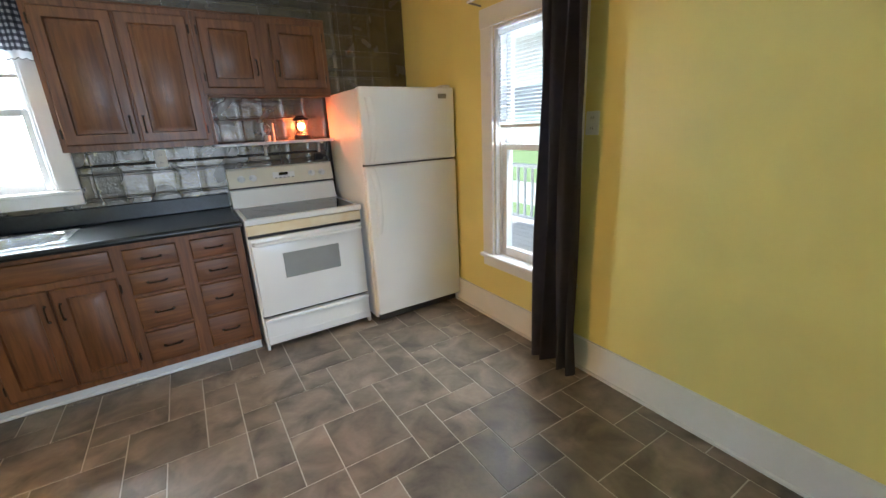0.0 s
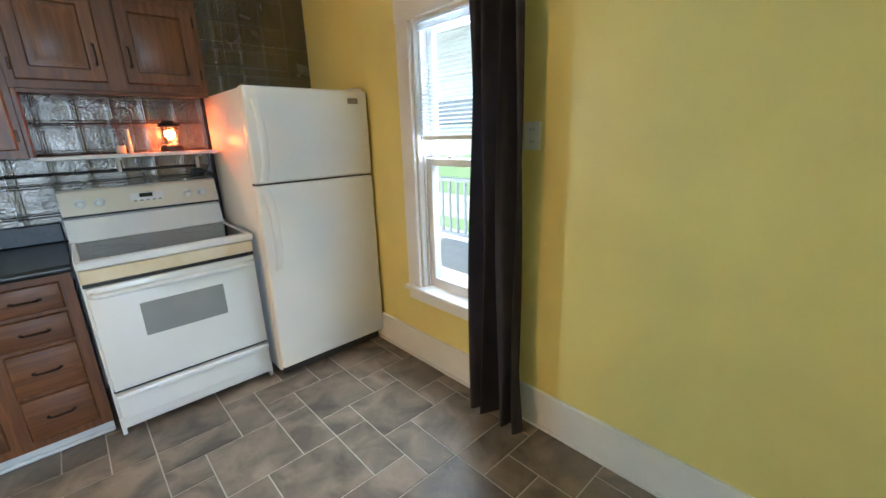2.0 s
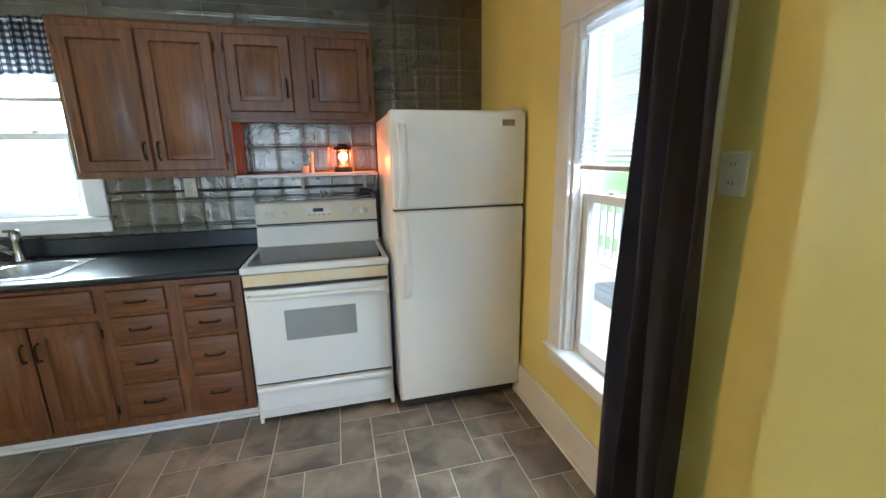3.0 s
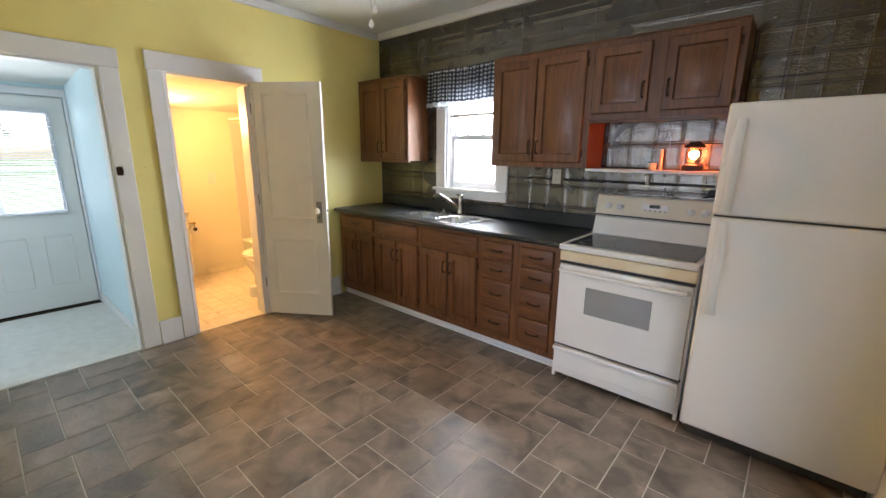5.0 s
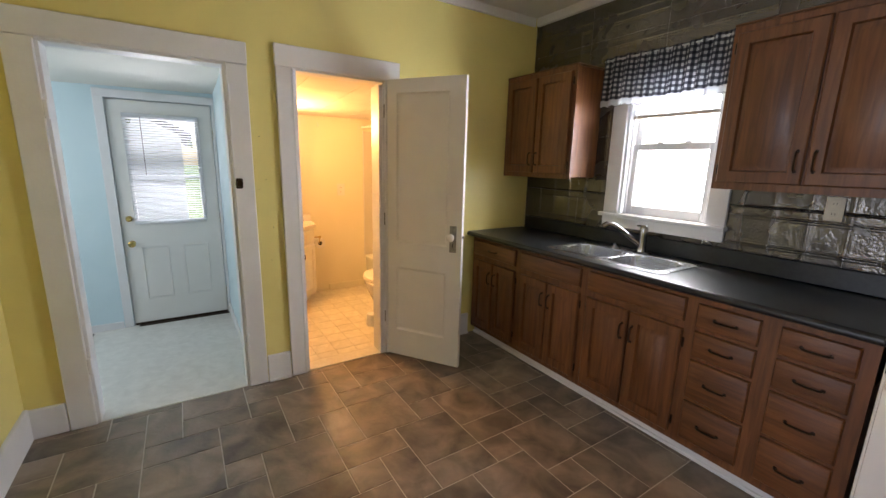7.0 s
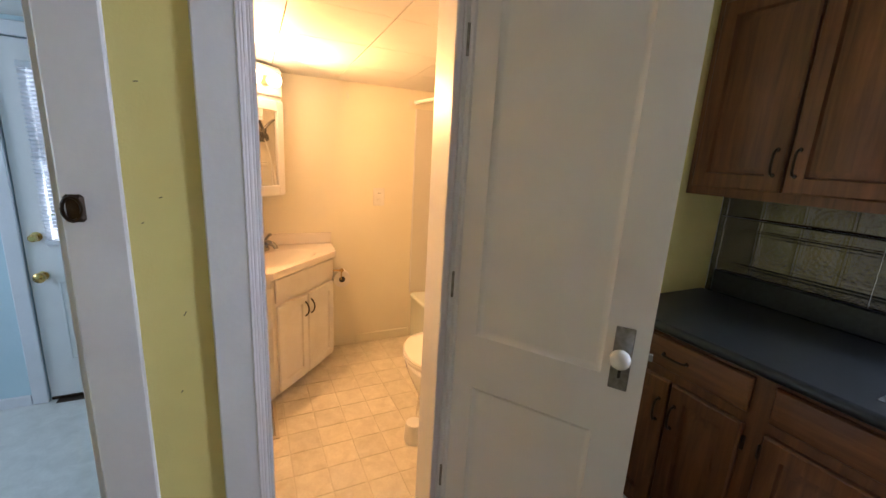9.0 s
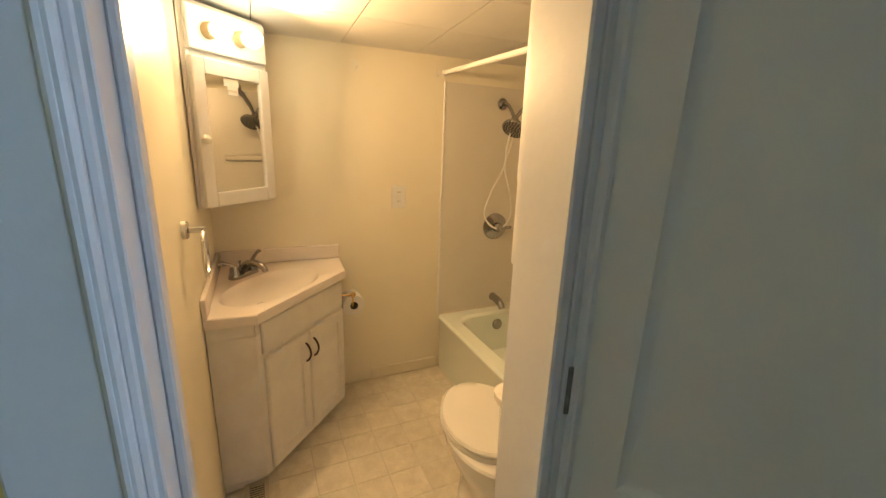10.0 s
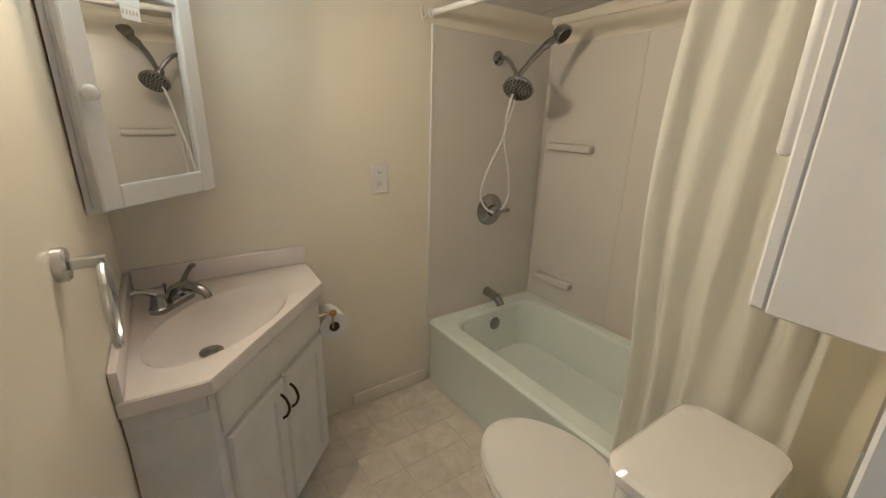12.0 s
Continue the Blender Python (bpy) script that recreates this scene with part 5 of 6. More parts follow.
for k, z in ((1.03, 0.797), (1.0, 0.793), (0.95, 0.782), (0.86, 0.766), (0.66, 0.746), (0.34, 0.734), (0.08, 0.732), (0.001, 0.732)):
    rings.append([egg(i * math.tau / N, k, z) for i in range(N)])
vt = part("top", loft(rings, cap=False), MARBLE, va, "glossy cream cultured marble top with a moulded basin")
part("backsplash", box(BW + 0.001, BW + 0.02, BS + 0.02, -1.456, 0.7975, 0.872, 0.004), MARBLE, va)
part("sidesplash", prism([(BW + 0.02, BS + 0.001), (-5.016, BS + 0.001), (-5.016, BS + 0.019), (BW + 0.02, BS + 0.019)], 0.7975, 0.872, 0.004), MARBLE, va)
part("drain", lathe([(0.031, 0), (0.031, 0.004), (0.020, 0.005), (0.017, 0.011), (0.004, 0.012)], (cx + 0.086, cy - 0.064, 0.7345)), NICKEL, va, "tarnished pop-up drain")
vf = thing("faucet", -5.52, -1.92, 0.797, label="chrome two handle faucet on the vanity top", category="faucet")
fx, fy = -5.50, -1.925
al = Vector((-0.74, 0.67, 0))       # along the basin
fw = Vector((0.67, 0.74, 0))        # towards the basin


def at_(a, b, z):
    return tuple(Vector((fx, fy, 0)) + al * a + fw * b + Vector((0, 0, z)))


bm = bmesh.new()
ring0 = [(a, b) for a, b in rounded(-0.08, 0.08, -0.026, 0.026, 0.024, 4)]
part("base", loft([[at_(a, b, 0.7975) for a, b in ring0], [at_(a, b, 0.812) for a, b in ring0], [at_(a * 0.94, b * 0.8, 0.818) for a, b in ring0]]), CHROME, vf)
part("spout", pipe(arc([at_(0, 0.0, 0.815), at_(0, 0.02, 0.85), at_(0, 0.07, 0.865), at_(0, 0.115, 0.85), at_(0, 0.125, 0.832)], 4), [0.02] * 6 + [0.016] * 6 + [0.013] * 5, 12), CHROME, vf)
for s in (-1, 1):
    part("handle_base", lathe([(0.024, 0), (0.02, 0.02), (0.017, 0.036), (0.008, 0.042)], at_(0.053 * s, 0, 0.816)), CHROME, vf)
    part("lever", pipe(arc([at_(0.053 * s, 0, 0.85), at_(0.075 * s, -0.005, 0.868), at_(0.11 * s, -0.01, 0.885), at_(0.128 * s, -0.012, 0.882)], 3), [0.011, 0.01, 0.009, 0.008, 0.008, 0.008, 0.009, 0.009, 0.007, 0.006], 9), CHROME, vf)
part("lift_rod", rod(at_(0, -0.02, 0.815), at_(0, -0.02, 0.858), 0.0035), CHROME, vf)
part("lift_knob", ball(at_(0, -0.02, 0.862), 0.007), CHROME, vf)

# toilet paper on the side of the vanity
tp = thing("toilet_paper_holder", -5.52, -1.44, 0.56, label="brass paper holder with a white roll beside the vanity", category="paper holder")
part("post", rod((-5.46, -1.486, 0.655), (-5.46, -1.425, 0.655), 0.006), BRASS, tp)
part("finial", ball((-5.455, -1.43, 0.655), 0.014), BRASS, tp)
part("arm", rod((-5.46, -1.43, 0.65), (-5.47, -1.43, 0.585), 0.004), BRASS, tp)
bm = lathe([(0.021, -0.05), (0.056, -0.05), (0.058, 0.0), (0.056, 0.05), (0.021, 0.05)], (-5.525, -1.422, 0.585), 28, pose(0, 0, 0, 0, 90, 0))
part("roll", bm, PAPER, tp, "white paper roll")
# black plug drawn for the shade inside the roll's hole
part("core", rod((-5.58, -1.422, 0.585), (-5.472, -1.422, 0.585), 0.0205), BLACK, tp)

# medicine cabinet across the corner, light bar over it
ml, mr = Vector((-5.245, BS + 0.004, 0)), Vector((-5.50, -1.772, 0))
run2 = mr - ml
W2 = run2.length
Mm = Matrix.Translation(ml) @ pose(0, 0, 0, 0, 0, math.degrees(math.atan2(run2.y, run2.x))) @ Matrix.Diagonal((1, -1, 1, 1))
mc = thing("medicine_cabinet", -5.5, -1.95, 1.16, label="white painted corner medicine cabinet with a mirrored door", category="cabinet")


AJAR = Matrix.Translation((W2, 0.004, 0)) @ pose(0, 0, 0, 0, 0, -2.8) @ Matrix.Translation((-W2, -0.004, 0))


def across(name, bm, material, parent, label=""):
    # the mirrored door stands a little open on its hinges
    if name in ("door_frame", "mirror", "door_knob", "sticker", "print"):
        bm.transform(AJAR)
    bm.transform(Mm)
    return part(name, bm, material, parent, label)


part("body", prism([(ml.x, ml.y), (mr.x, mr.y), (BW + 0.003, mr.y + 0.004), (BW + 0.003, BS + 0.003)][::-1], 1.15, 1.875, 0.003), WHITE, mc)
MZ0, MZ1 = 1.158, 1.69
X0, X1 = 0.008, W2 - 0.008
door_m = across("door_frame", boxes([(X0, X0 + 0.05, 0.0005, 0.022, MZ0, MZ1), (X1 - 0.05, X1, 0.0005, 0.022, MZ0, MZ1), (X0 + 0.05, X1 - 0.05, 0.0005, 0.022, MZ0, MZ0 + 0.055),
                (X0 + 0.05, X1 - 0.05, 0.0005, 0.022, MZ1 - 0.055, MZ1)], 0.003), WHITE, mc)
glass_ = box(X0 + 0.048, X1 - 0.048, 0.006, 0.012, MZ0 + 0.052, MZ1 - 0.052)
glass_.transform(Matrix.Translation((W2 - 0.05, 0.009, 0)) @ pose(0, 0, 0, 0, 0, -1.6) @ Matrix.Translation((0.05 - W2, -0.009, 0)))
across("mirror", glass_, MIRROR, door_m, "clear mirror glass")
across("door_knob", ball((X0 + 0.012, 0.04, 1.41), 0.017, bm=rod((X0 + 0.012, 0.02, 1.41), (X0 + 0.012, 0.04, 1.41), 0.007)), CHINA, door_m)
across("edge_strip", box(0.012, 0.026, 0.0005, 0.012, 1.16, 1.71, 0.003), WHITE, mc)
for z in (1.27, 1.60):
    across("hinge", rod((X1 + 0.003, 0.012, z), (X1 + 0.003, 0.012, z + 0.045), 0.004), BRONZE, mc)
st_ = across("sticker", boxes([(X0 + 0.13, X0 + 0.20, 0.0166, 0.0172, MZ1 - 0.085, MZ1 - 0.052), (X0 + 0.145, X0 + 0.195, 0.0166, 0.0172, MZ1 - 0.115, MZ1 - 0.0855)]), LIGHTPLASTIC, mc, "white paper label on the mirror")
for k in range(5):
    across("print", box(X0 + 0.148 + k * 0.009, X0 + 0.153 + k * 0.009, 0.0173, 0.0177, MZ1 - 0.105, MZ1 - 0.095), RAILTAN, st_)
lb = thing("light_bar", -5.37, -1.9, 1.74, label="white vanity light bar with bare round bulbs over the mirror", category="lamp")
across("plate", box(0.02, W2 - 0.01, 0.0005, 0.02, 1.715, 1.86, 0.003), WHITE, lb)
for x in (0.10, 0.235):
    across("socket", rod((x, 0.02, 1.785), (x, 0.055, 1.785), 0.030, 0.026), SOCKET, lb, "beige socket")
    b = across("bulb", ball((x, 0.09, 1.785), 0.036), BULB, lb, "lit round bulb")
    b.visible_shadow = False
    p = Mm @ Vector((x - 0.01, 0.13, 1.775))
    out = Mm.to_3x3() @ Vector((0, 1, -0.12))
    lamp("bulb_light", "AREA", 18.0, (1, 0.48, 0.145), look(p, p + out), size=(0.075, 0.075))

tr = thing("towel_ring", -4.872, BS, 1.15, label="brushed steel towel ring on a round base on the bathroom wall", category="towel ring")
part("base", lathe([(0.027, 0), (0.027, 0.012), (0.024, 0.016)], (-4.872, BS, 1.151), 24, pose(0, 0, 0, -90, 0, 0)), STEEL, tr)
part("arm", box(-4.880, -4.864, BS + 0.014, BS + 0.062, 1.142, 1.160, 0.003), STEEL, tr)
part("ring", pipe([(-4.871 + 0.072 * math.sin(a * math.tau / 40), BS + 0.054 + 0.003 * math.sin(a * math.tau / 40), 1.076 + 0.072 * math.cos(a * math.tau / 40)) for a in range(40)], 0.0055, 8, closed=True), STEEL, tr)

# toilet
to = thing("toilet", -4.5, -1.06, 0, label="white china toilet with a closed lid beside the tub", category="toilet")
YC = -1.045


def oval(x0, x1, w, z, n=36, yc=-1.085):
    out = []
    for k in range(n):
        a = k * math.tau / n
        x = (x0 + x1) / 2 + (x1 - x0) / 2 * math.cos(a)
        out.append((x, yc + w / 2 * math.sin(a) * (1 + 0.12 * math.cos(a)), z))
    return out


part("bowl", loft([oval(-4.78, -4.40, 0.22, 0.0), oval(-4.78, -4.40, 0.20, 0.05), oval(-4.78, -4.38, 0.20, 0.15), oval(-4.845, -4.36, 0.29, 0.25),
                   oval(-4.88, -4.36, 0.35, 0.33), oval(-4.885, -4.36, 0.355, 0.362), oval(-4.875, -4.37, 0.345, 0.37)]), CHINA, to)
part("seat", loft([oval(-4.88, -4.43, 0.35, 0.371), oval(-4.89, -4.43, 0.36, 0.38), oval(-4.885, -4.43, 0.355, 0.39)]), CHINA, to)
part("lid", loft([oval(-4.88, -4.43, 0.35, 0.3925), oval(-4.885, -4.43, 0.357, 0.401), oval(-4.873, -4.44, 0.342, 0.410), oval(-4.83, -4.48, 0.27, 0.415), oval(-4.75, -4.55, 0.14, 0.416)]), CHINA, to, "closed white lid")
part("hinge", boxes([(-4.445, -4.42, YC - 0.10, YC - 0.06, 0.37, 0.405), (-4.445, -4.42, YC + 0.06, YC + 0.10, 0.37, 0.405)], 0.006), CHINA, to)


def tank_ring(grow, z):
    return [(x, y, z) for x, y in rounded(-4.402 - grow, -4.185, YC - 0.178 - grow, YC + 0.150 + grow, 0.055, 6)]


part("tank", loft([tank_ring(-0.025, 0.36), tank_ring(-0.012, 0.385), tank_ring(0, 0.50), tank_ring(0.004, 0.685)]), CHINA, to)
part("tank_lid", loft([tank_ring(0.014, 0.686), tank_ring(0.018, 0.694), tank_ring(0.018, 0.714), tank_ring(0.008, 0.724), tank_ring(-0.02, 0.727)]), CHINA, to)
brush = thing("toilet_brush", -4.33, -1.34, 0, label="white plastic brush holder on the bathroom floor", category="toilet brush")
part("holder", lathe([(0.05, 0), (0.052, 0.02), (0.045, 0.10), (0.042, 0.105)], (-4.50, -1.26, 0.001), 20), LIGHTPLASTIC, brush)

# wall cabinet over the toilet
wc = thing("wall_cabinet", -4.15, -1.05, 1.168, label="plain white painted wall cabinet above the toilet tank", category="cabinet")
part("body", box(-4.207, -4.088, -1.33, -0.77, 1.168, 1.84, 0.003), WHITE, wc)
for ya, yb, yp in ((-1.329, -1.052, -1.32), (-1.048, -0.771, -0.80)):
    leaf = part("door", box(-4.225, -4.2075, ya, yb, 1.171, 1.837, 0.003), WHITE, wc)
    part("pull", box(-4.243, -4.2255, yp, yp + 0.022, 1.35, 1.72, 0.007, seg=2), LIGHTPLASTIC, leaf)

vent = thing("floor_register", -4.92, -1.93, 0, label="white metal floor register with dark slots", category="floor vent")
part("frame", boxes([(-5.095, -4.755, -1.978, -1.958, 0.0, 0.008), (-5.095, -4.755, -1.904, -1.884, 0.0, 0.008), (-5.095, -5.07, -1.958, -1.904, 0.0, 0.008), (-4.78, -4.755, -1.958, -1.904, 0.0, 0.008)], 0.002), IVORY, vent)
part("well", box(-5.07, -4.78, -1.958, -1.904, -0.001, 0.0015), BLACK, vent)
for k in range(24):
    x = -5.066 + k * 0.012
    part("slat", box(x, x + 0.004, -1.957, -1.905, 0.002, 0.006), IVORY, vent)
for y, z in ((-1.345, 1.80), (-0.90, 1.80)):
    hk = thing("wall_hook", BW, y, z, label="small white hook on the cream bathroom wall", category="hook")
    part("hook", pipe(arc([(BW + 0.003, y, z + 0.02), (BW + 0.004, y, z), (BW + 0.012, y, z - 0.025), (BW + 0.026, y + 0.004, z - 0.02), (BW + 0.028, y + 0.006, z)]), 0.0028, 6), LIGHTPLASTIC, hk)

for o in [o for o in bpy.data.objects if o not in BEFORE and o.parent is None]:
    fit = Matrix.Translation((-4.142, -1.012, 0)) @ Matrix.Scale(1.02, 4) @ Matrix.Translation((4.1, 1.0, 0))
    o.location = fit @ o.location
    if o.type != "LIGHT":
        o.scale = (1.02, 1.02, 1.02)


# ---- outdoors ----
# an off-white strip laid on the lawn east of the porch
structure("sunlit_path", box(6.0, 9.0, -40, 40, -0.75, -0.742), ENTRYFLOOR)
structure("ground", box(-150, 200, -120, 160, -1.2, -0.75), GRASS)
porch = thing("porch", 1.3, -1.6, -0.75, kind="structure")
for k in range(17):
    part("deck_board", box(0.17 + k * 0.14, 0.303 + k * 0.14, -5.5, 2.5, -0.12, -0.085, 0.003), DECK, porch)
part("porch_ceiling", box(0.17, 2.6, -5.5, 2.5, 2.35, 2.42), SIDING, porch)
part("beam", box(2.4, 2.55, -5.5, 2.5, 2.12, 2.35, 0.01), WHITE, porch)
part("skirt", box(2.5, 2.54, -5.5, 2.5, -0.75, -0.12), SIDING, porch)
for y in (-5.3, -2.9, 0.1, 2.3):
    part("post", box(2.41, 2.51, y - 0.05, y + 0.05, -0.085, 2.12, 0.006), WHITE, porch)
railing = thing("porch_railing", 2.46, -1.6, -0.085, label="white painted wooden porch railing with square balusters", category="railing")
part("top_rail", box(2.42, 2.50, -5.25, 2.25, 0.78, 0.83, 0.006), WHITE, railing)
part("bottom_rail", box(2.43, 2.49, -5.25, 2.25, 0.02, 0.06, 0.006), WHITE, railing)
for k in range(50):
    y = -5.2 + k * 0.15
    part("baluster", box(2.445, 2.475, y - 0.015, y + 0.015, 0.06, 0.78), WHITE, railing, smooth=False)


def house(x, y, w, d, h, ridge, label, turn=0):
    """A far gabled house with windows and a door."""
    o = thing("house", x, y, -0.75, turn, label=label, category="house")
    part("wall", loft([[(-w / 2, y_, 0), (w / 2, y_, 0), (w / 2, y_, h), (0, y_, h + ridge), (-w / 2, y_, h)] for y_ in (-d / 2, d / 2)]), SIDING, o, local=True)
    part("roof", loft([[(-w / 2 - 0.3, y_, h - 0.1), (0, y_, h + ridge + 0.02), (w / 2 + 0.3, y_, h - 0.1), (w / 2 + 0.3, y_, h + 0.08), (0, y_, h + ridge + 0.2), (-w / 2 - 0.3, y_, h + 0.08)]
                       for y_ in (-d / 2 - 0.4, d / 2 + 0.4)]), ROOFING, o, local=True)
    for s in (-1, 1):
        for k in (-1, 1):
            wn = part("window", box(k * w / 4 - 0.45, k * w / 4 + 0.45, s * (d / 2 + 0.03) - 0.03, s * (d / 2 + 0.03) + 0.03, 1.1, 2.4, 0.02), WHITE, o, local=True)
            part("pane", box(k * w / 4 - 0.36, k * w / 4 + 0.36, s * (d / 2 + 0.065) - 0.005, s * (d / 2 + 0.065) + 0.005, 1.2, 2.3), ROOFING, wn, local=True)
    return o


house(34, 30, 9, 9, 3.2, 2.6, "white sided neighbour house across the lawn", 20)
# pale ground added to bounce sunlight onto the house beyond the entry door
structure("driveway", box(-17.5, -7.5, -16, 6, -0.75, -0.742), ENTRYFLOOR)
house(-23, -6.5, 8, 10, 2.9, 2.2, "white sided neighbour house with a grey gable roof", 90)
# pale sheet added north of the house so the sink window looks bright
structure("pavement", box(-20, 5.0, 2.0, 30, -0.75, -0.742), ENTRYFLOOR)


def tree(x, y, h, r, seed, label):
    rnd = random.Random(seed)
    o = thing("tree", x, y, -0.75, label=label, category="tree")
    bm = bmesh.new()
    pipe([(0, 0, 0), (0.1, 0.05, h * 0.3), (0.05, 0.15, h * 0.6), (0.1, 0.1, h * 0.85)], [0.24, 0.18, 0.11, 0.03], 9, bm=bm)
    clumps = []
    for k in range(9):
        a, z = k * 2.4 + rnd.random(), h * (0.34 + 0.055 * k)
        q = Vector((math.cos(a) * r * (0.75 - 0.04 * k), math.sin(a) * r * (0.75 - 0.04 * k), z + h * 0.16))
        pipe([(0.06, 0.08, z), (q.x * 0.5, q.y * 0.5, (z + q.z) / 2 + 0.1), q], [0.08, 0.05, 0.02], 6, bm=bm)
        clumps += [q, q * 0.7 + Vector((0, 0, h * 0.12))]
    part("trunk", bm, BARK, o, local=True)
    verts, faces = [], []
    for _ in range(3600):
        c = rnd.choice(clumps)
        d = Vector((rnd.gauss(0, 1), rnd.gauss(0, 1), rnd.gauss(0, 0.8))) * r * 0.24
        p = c + d
        u = Vector((rnd.gauss(0, 1), rnd.gauss(0, 1), rnd.gauss(0, 1))).normalized()
        v = u.orthogonal().normalized()
        s = 0.10 + 0.07 * rnd.random()
        n = len(verts)
        verts += [p - u * s, p + v * s * 0.5, p + u * s, p - v * s * 0.5]
        faces.append((n, n + 1, n + 2, n + 3))
    me = bpy.data.meshes.new("crown")
    me.from_pydata(verts, [], faces)
    me.materials.append(LEAF)
    c = new("crown", me)
    c.parent = o


tree(12.5, 4.0, 7.5, 2.8, 1, "leafy green shade tree on the lawn")
tree(22, -2, 9, 3.4, 2, "large leafy tree beyond the lawn")
tree(-13, -1.2, 8, 2.8, 4, "leafy tree behind the entry door")
# unseen roof overhang, added to shade the sink window's upper part from the sun
sun_shade = thing("roof_eaves", 0, 0, 2.75, kind="structure")
part("soffit", box(-6.6, 3.0, 0.16, 0.62, 2.62, 2.72), SIDING, sun_shade)
part("roof_deck", box(-6.6, 3.0, -8.2, 0.62, 2.78, 2.86), ROOFING, sun_shade)

# ---- pressed tin on the north wall ----
tin = thing("pressed_tin_panels", -2.0, 0, 0, kind="structure")
U = 0.1525


def tin_height(x, z):
    """Relief of each square: twin beads on its border, a boss, four leaves and a scalloped ring."""
    fx, fz = (x / U) % 1.0, (z / U) % 1.0
    ex, ez = np.minimum(fx, 1 - fx) * U, np.minimum(fz, 1 - fz) * U
    h = 0.0050 * np.exp(-(ez / 0.0050) ** 2) + 0.0022 * np.exp(-((ez - 0.013) / 0.0035) ** 2)
    h = h + 0.0044 * np.exp(-((ex - 0.0055) / 0.0034) ** 2) + 0.0012 * np.exp(-((ex - 0.016) / 0.003) ** 2)
    px, pz = (fx - 0.5) * U, (fz - 0.5) * U
    r, a = np.hypot(px, pz), np.arctan2(pz, px)
    h = h + 0.0009 * np.exp(-((r - 0.030 * (0.72 + 0.28 * np.cos(4 * a))) / 0.0045) ** 2)
    h = h + 0.0011 * np.exp(-(r / 0.008) ** 2)
    h = h + 0.0008 * np.exp(-((r - 0.046) / 0.0035) ** 2) * (0.5 + 0.5 * np.cos(8 * a))
    h = h + 0.0007 * np.exp(-((r - 0.060) / 0.0035) ** 2) * (0.5 - 0.5 * np.cos(4 * a))
    row = (z - 0.05) % 0.61
    h = h + 0.0042 * np.exp(-(np.minimum(row, 0.61 - row) / 0.004) ** 2)
    return h + 0.0016 * np.sin(x * 5.1 + z * 2.3) * np.sin(z * 4.7 + 1) + 0.0005 * np.sin(x * 31 + 2 * np.sin(z * 23)) * np.sin(z * 37 + x * 9)


STEP = U / 38
for i in range(7):
    xa = -3.985 + i * 0.57
    xb = min(xa + 0.5695, -0.003)
    for j in range(5):
        za, zb = (0.90, 1.27, 1.68, 2.02, 2.34)[j], (1.2695, 1.6795, 2.0195, 2.3395, 2.60)[j]
        nx, nz = max(2, int((xb - xa) / STEP)), max(2, int((zb - za) / STEP))
        gx, gz = np.meshgrid(np.linspace(xa, xb, nx + 1), np.linspace(za, zb, nz + 1), indexing="ij")
        verts = np.stack([gx, -0.003 - tin_height(gx, gz), gz], -1).reshape(-1, 3)
        a, b = np.meshgrid(np.arange(nx), np.arange(nz), indexing="ij")
        mx, mz = xa + (xb - xa) * (a + 0.5) / nx, za + (zb - za) * (b + 0.5) / nz
        open_ = (mx > -3.05) & (mx < -2.46) & (mz > 1.14) & (mz < 2.08)
        k = (a * (nz + 1) + b)[~open_]
        if len(k):
            me = bpy.data.meshes.new("panel")
            me.from_pydata(verts.tolist(), [], np.stack([k, k + nz + 1, k + nz + 2, k + 1], -1).tolist())
            me.polygons.foreach_set("use_smooth", [True] * len(me.polygons))
            me.materials.append(TIN)
            o = new("panel", me)
            o.parent = tin
            o.matrix_parent_inverse = WORLD[tin.name].inverted()


# ---- floor tiles, laid in squares, halves and quarters ----
S, X0F, Y0F = 0.1668, -2.437, -1.915
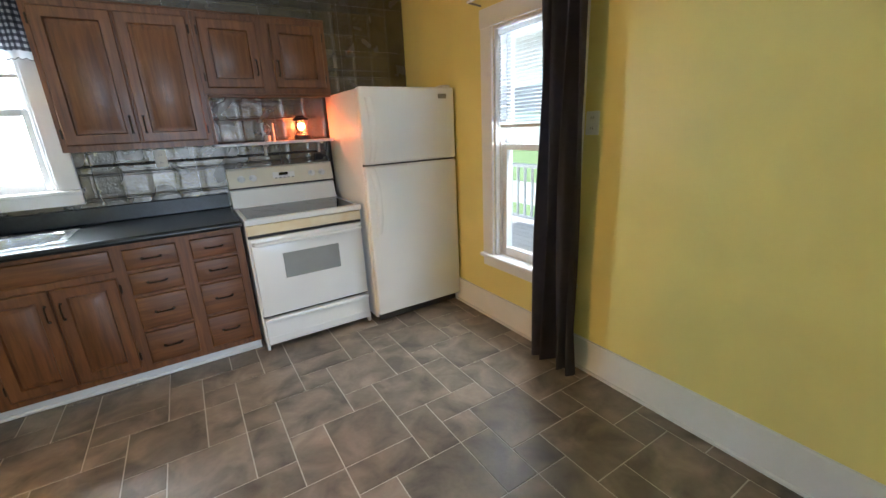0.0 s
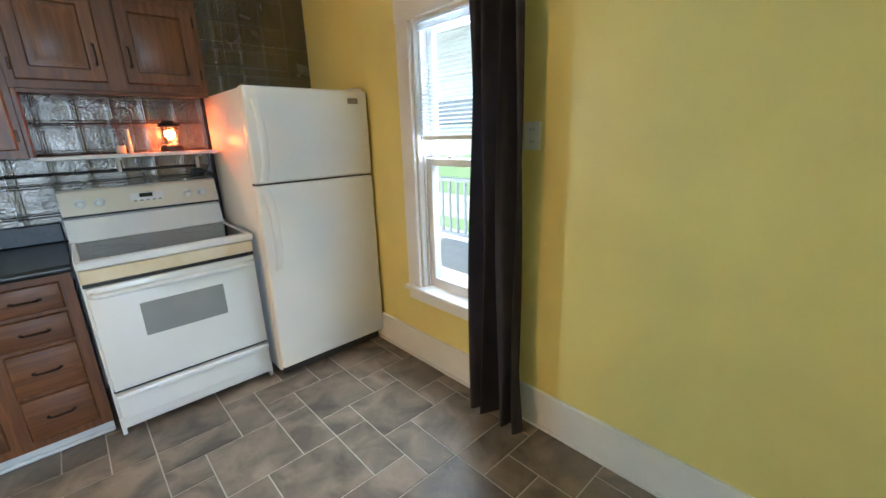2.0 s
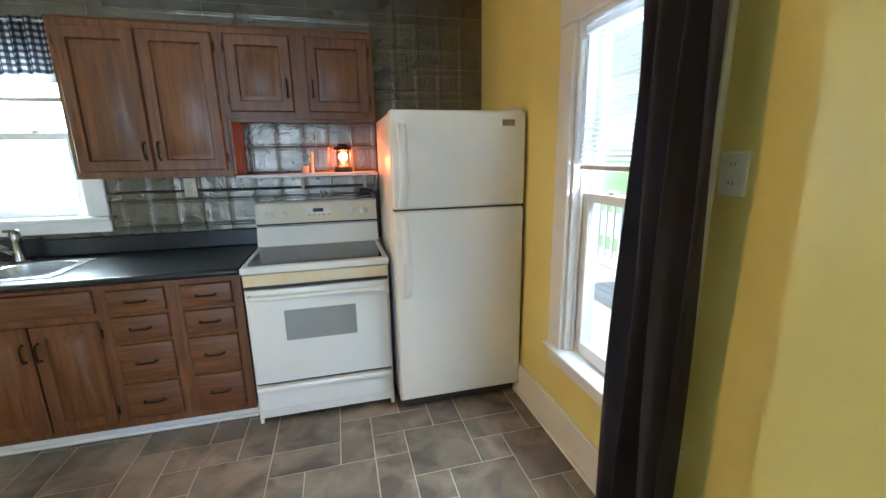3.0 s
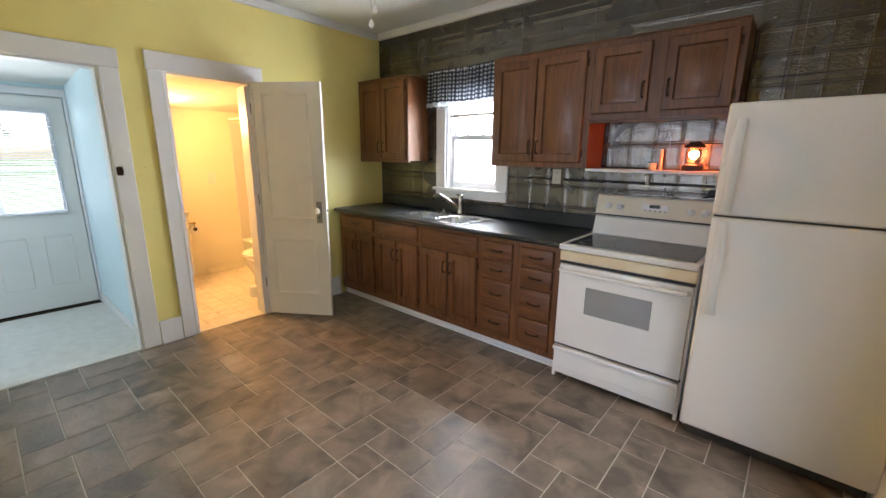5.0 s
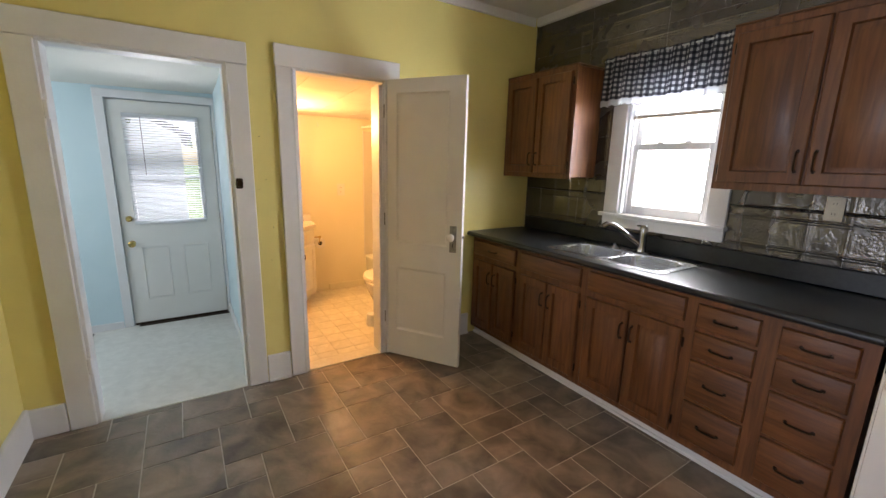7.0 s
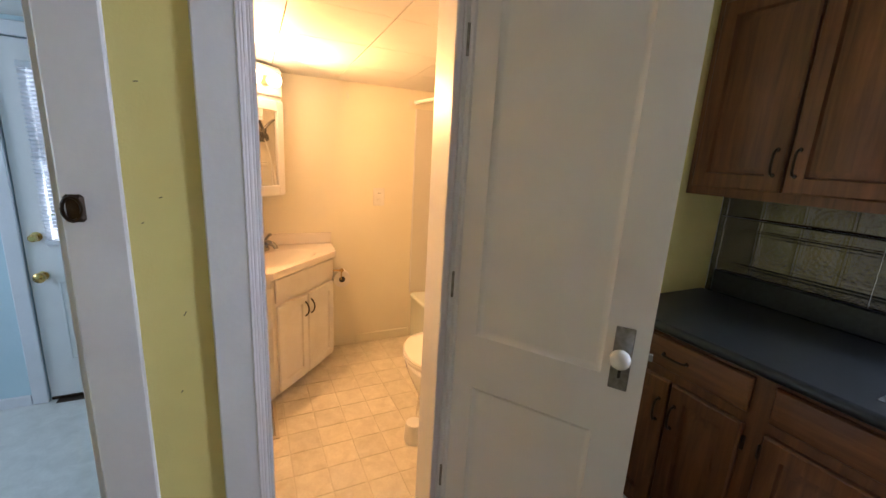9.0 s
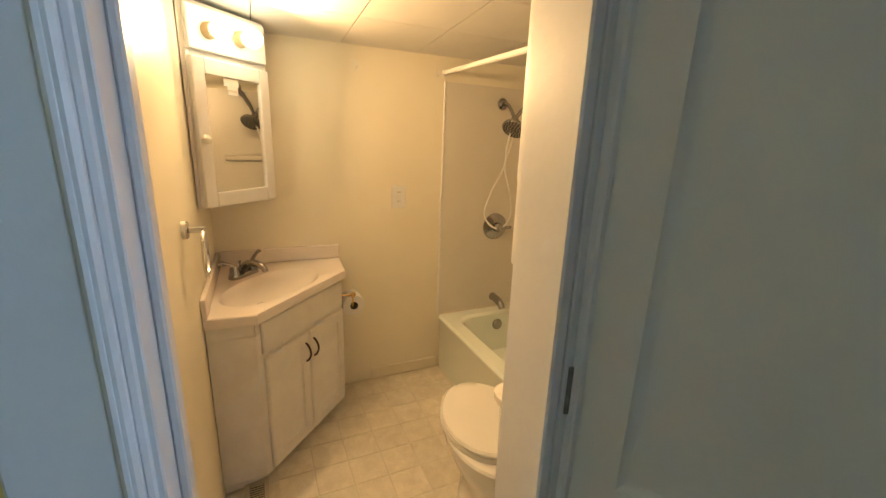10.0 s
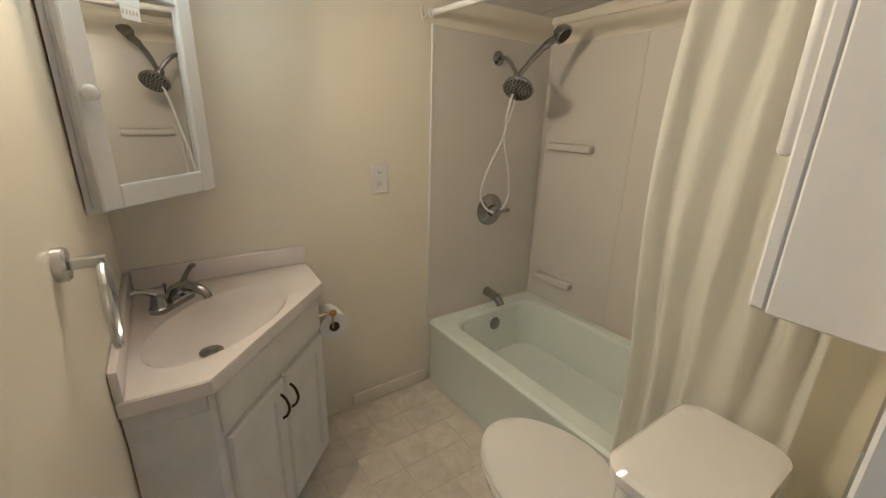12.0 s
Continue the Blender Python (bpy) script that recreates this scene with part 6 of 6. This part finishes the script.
# the vinyl sheet repeats every six squares each way: cell, then width and depth in squares
REPEAT = [(4, 4, 2, 2), (5, 2, 2, 2), (1, 3, 2, 2), (2, 1, 2, 2), (0, 0, 2, 2), (4, 3, 1, 1), (4, 1, 1, 2), (3, 3, 1, 2),
          (1, 2, 1, 1), (2, 5, 1, 2), (3, 0, 2, 1), (3, 5, 1, 1), (5, 0, 1, 2), (0, 5, 2, 1), (0, 4, 1, 1)]
laid = [(6 * a + i, 6 * b + j, w, h) for a in range(-3, 4) for b in range(-3, 3) for i, j, w, h in REPEAT]


def tile_mesh(w, d, gap=0.0027, h=0.0022, cut=0.001):
    """A flat tile with a small bevel, its corner at the origin."""
    v = [(gap, gap, 0), (w - gap, gap, 0), (w - gap, d - gap, 0), (gap, d - gap, 0)]
    v += [(x, y, h - cut) for x, y, _ in v[:4]]
    v += [(gap + cut, gap + cut, h), (w - gap - cut, gap + cut, h), (w - gap - cut, d - gap - cut, h), (gap + cut, d - gap - cut, h)]
    f = [(8, 9, 10, 11)] + [(a + k, a + (k + 1) % 4, a + 4 + (k + 1) % 4, a + 4 + k) for a in (0, 4) for k in range(4)]
    me = bpy.data.meshes.new("tile")
    me.from_pydata(v, [], f)
    return me


shared = {}


def place(parent, x, y, w, d, material, z):
    key = (round(w, 4), round(d, 4), material.name)
    if key not in shared:
        shared[key] = tile_mesh(w, d)
        shared[key].materials.append(material)
    o = new("tile", shared[key])
    o.parent = parent
    o.location = (x, y, z)


for i, j, w, h in laid:
    x0, x1 = max(X0F + i * S, -3.989), min(X0F + (i + w) * S, -0.001)
    y0, y1 = max(Y0F + j * S, -3.419), min(Y0F + (j + h) * S, -0.05)
    if x1 - x0 > 0.012 and y1 - y0 > 0.012:
        place(floor, x0, y0, x1 - x0, y1 - y0, TILE, -0.0028)
tiles_bath = bpy.data.objects["floor_bath"]
T = 0.152
for i in range(13):
    for j in range(14):
        x0, y0 = -5.735 + i * T, -2.03 + j * T
        x1, y1 = min(x0 + T, -4.125), min(y0 + T, -0.86)
        if x1 - x0 > 0.02 and y1 - y0 > 0.02:
            place(tiles_bath, x0, y0, x1 - x0, y1 - y0, BATHTILE, -0.0018)
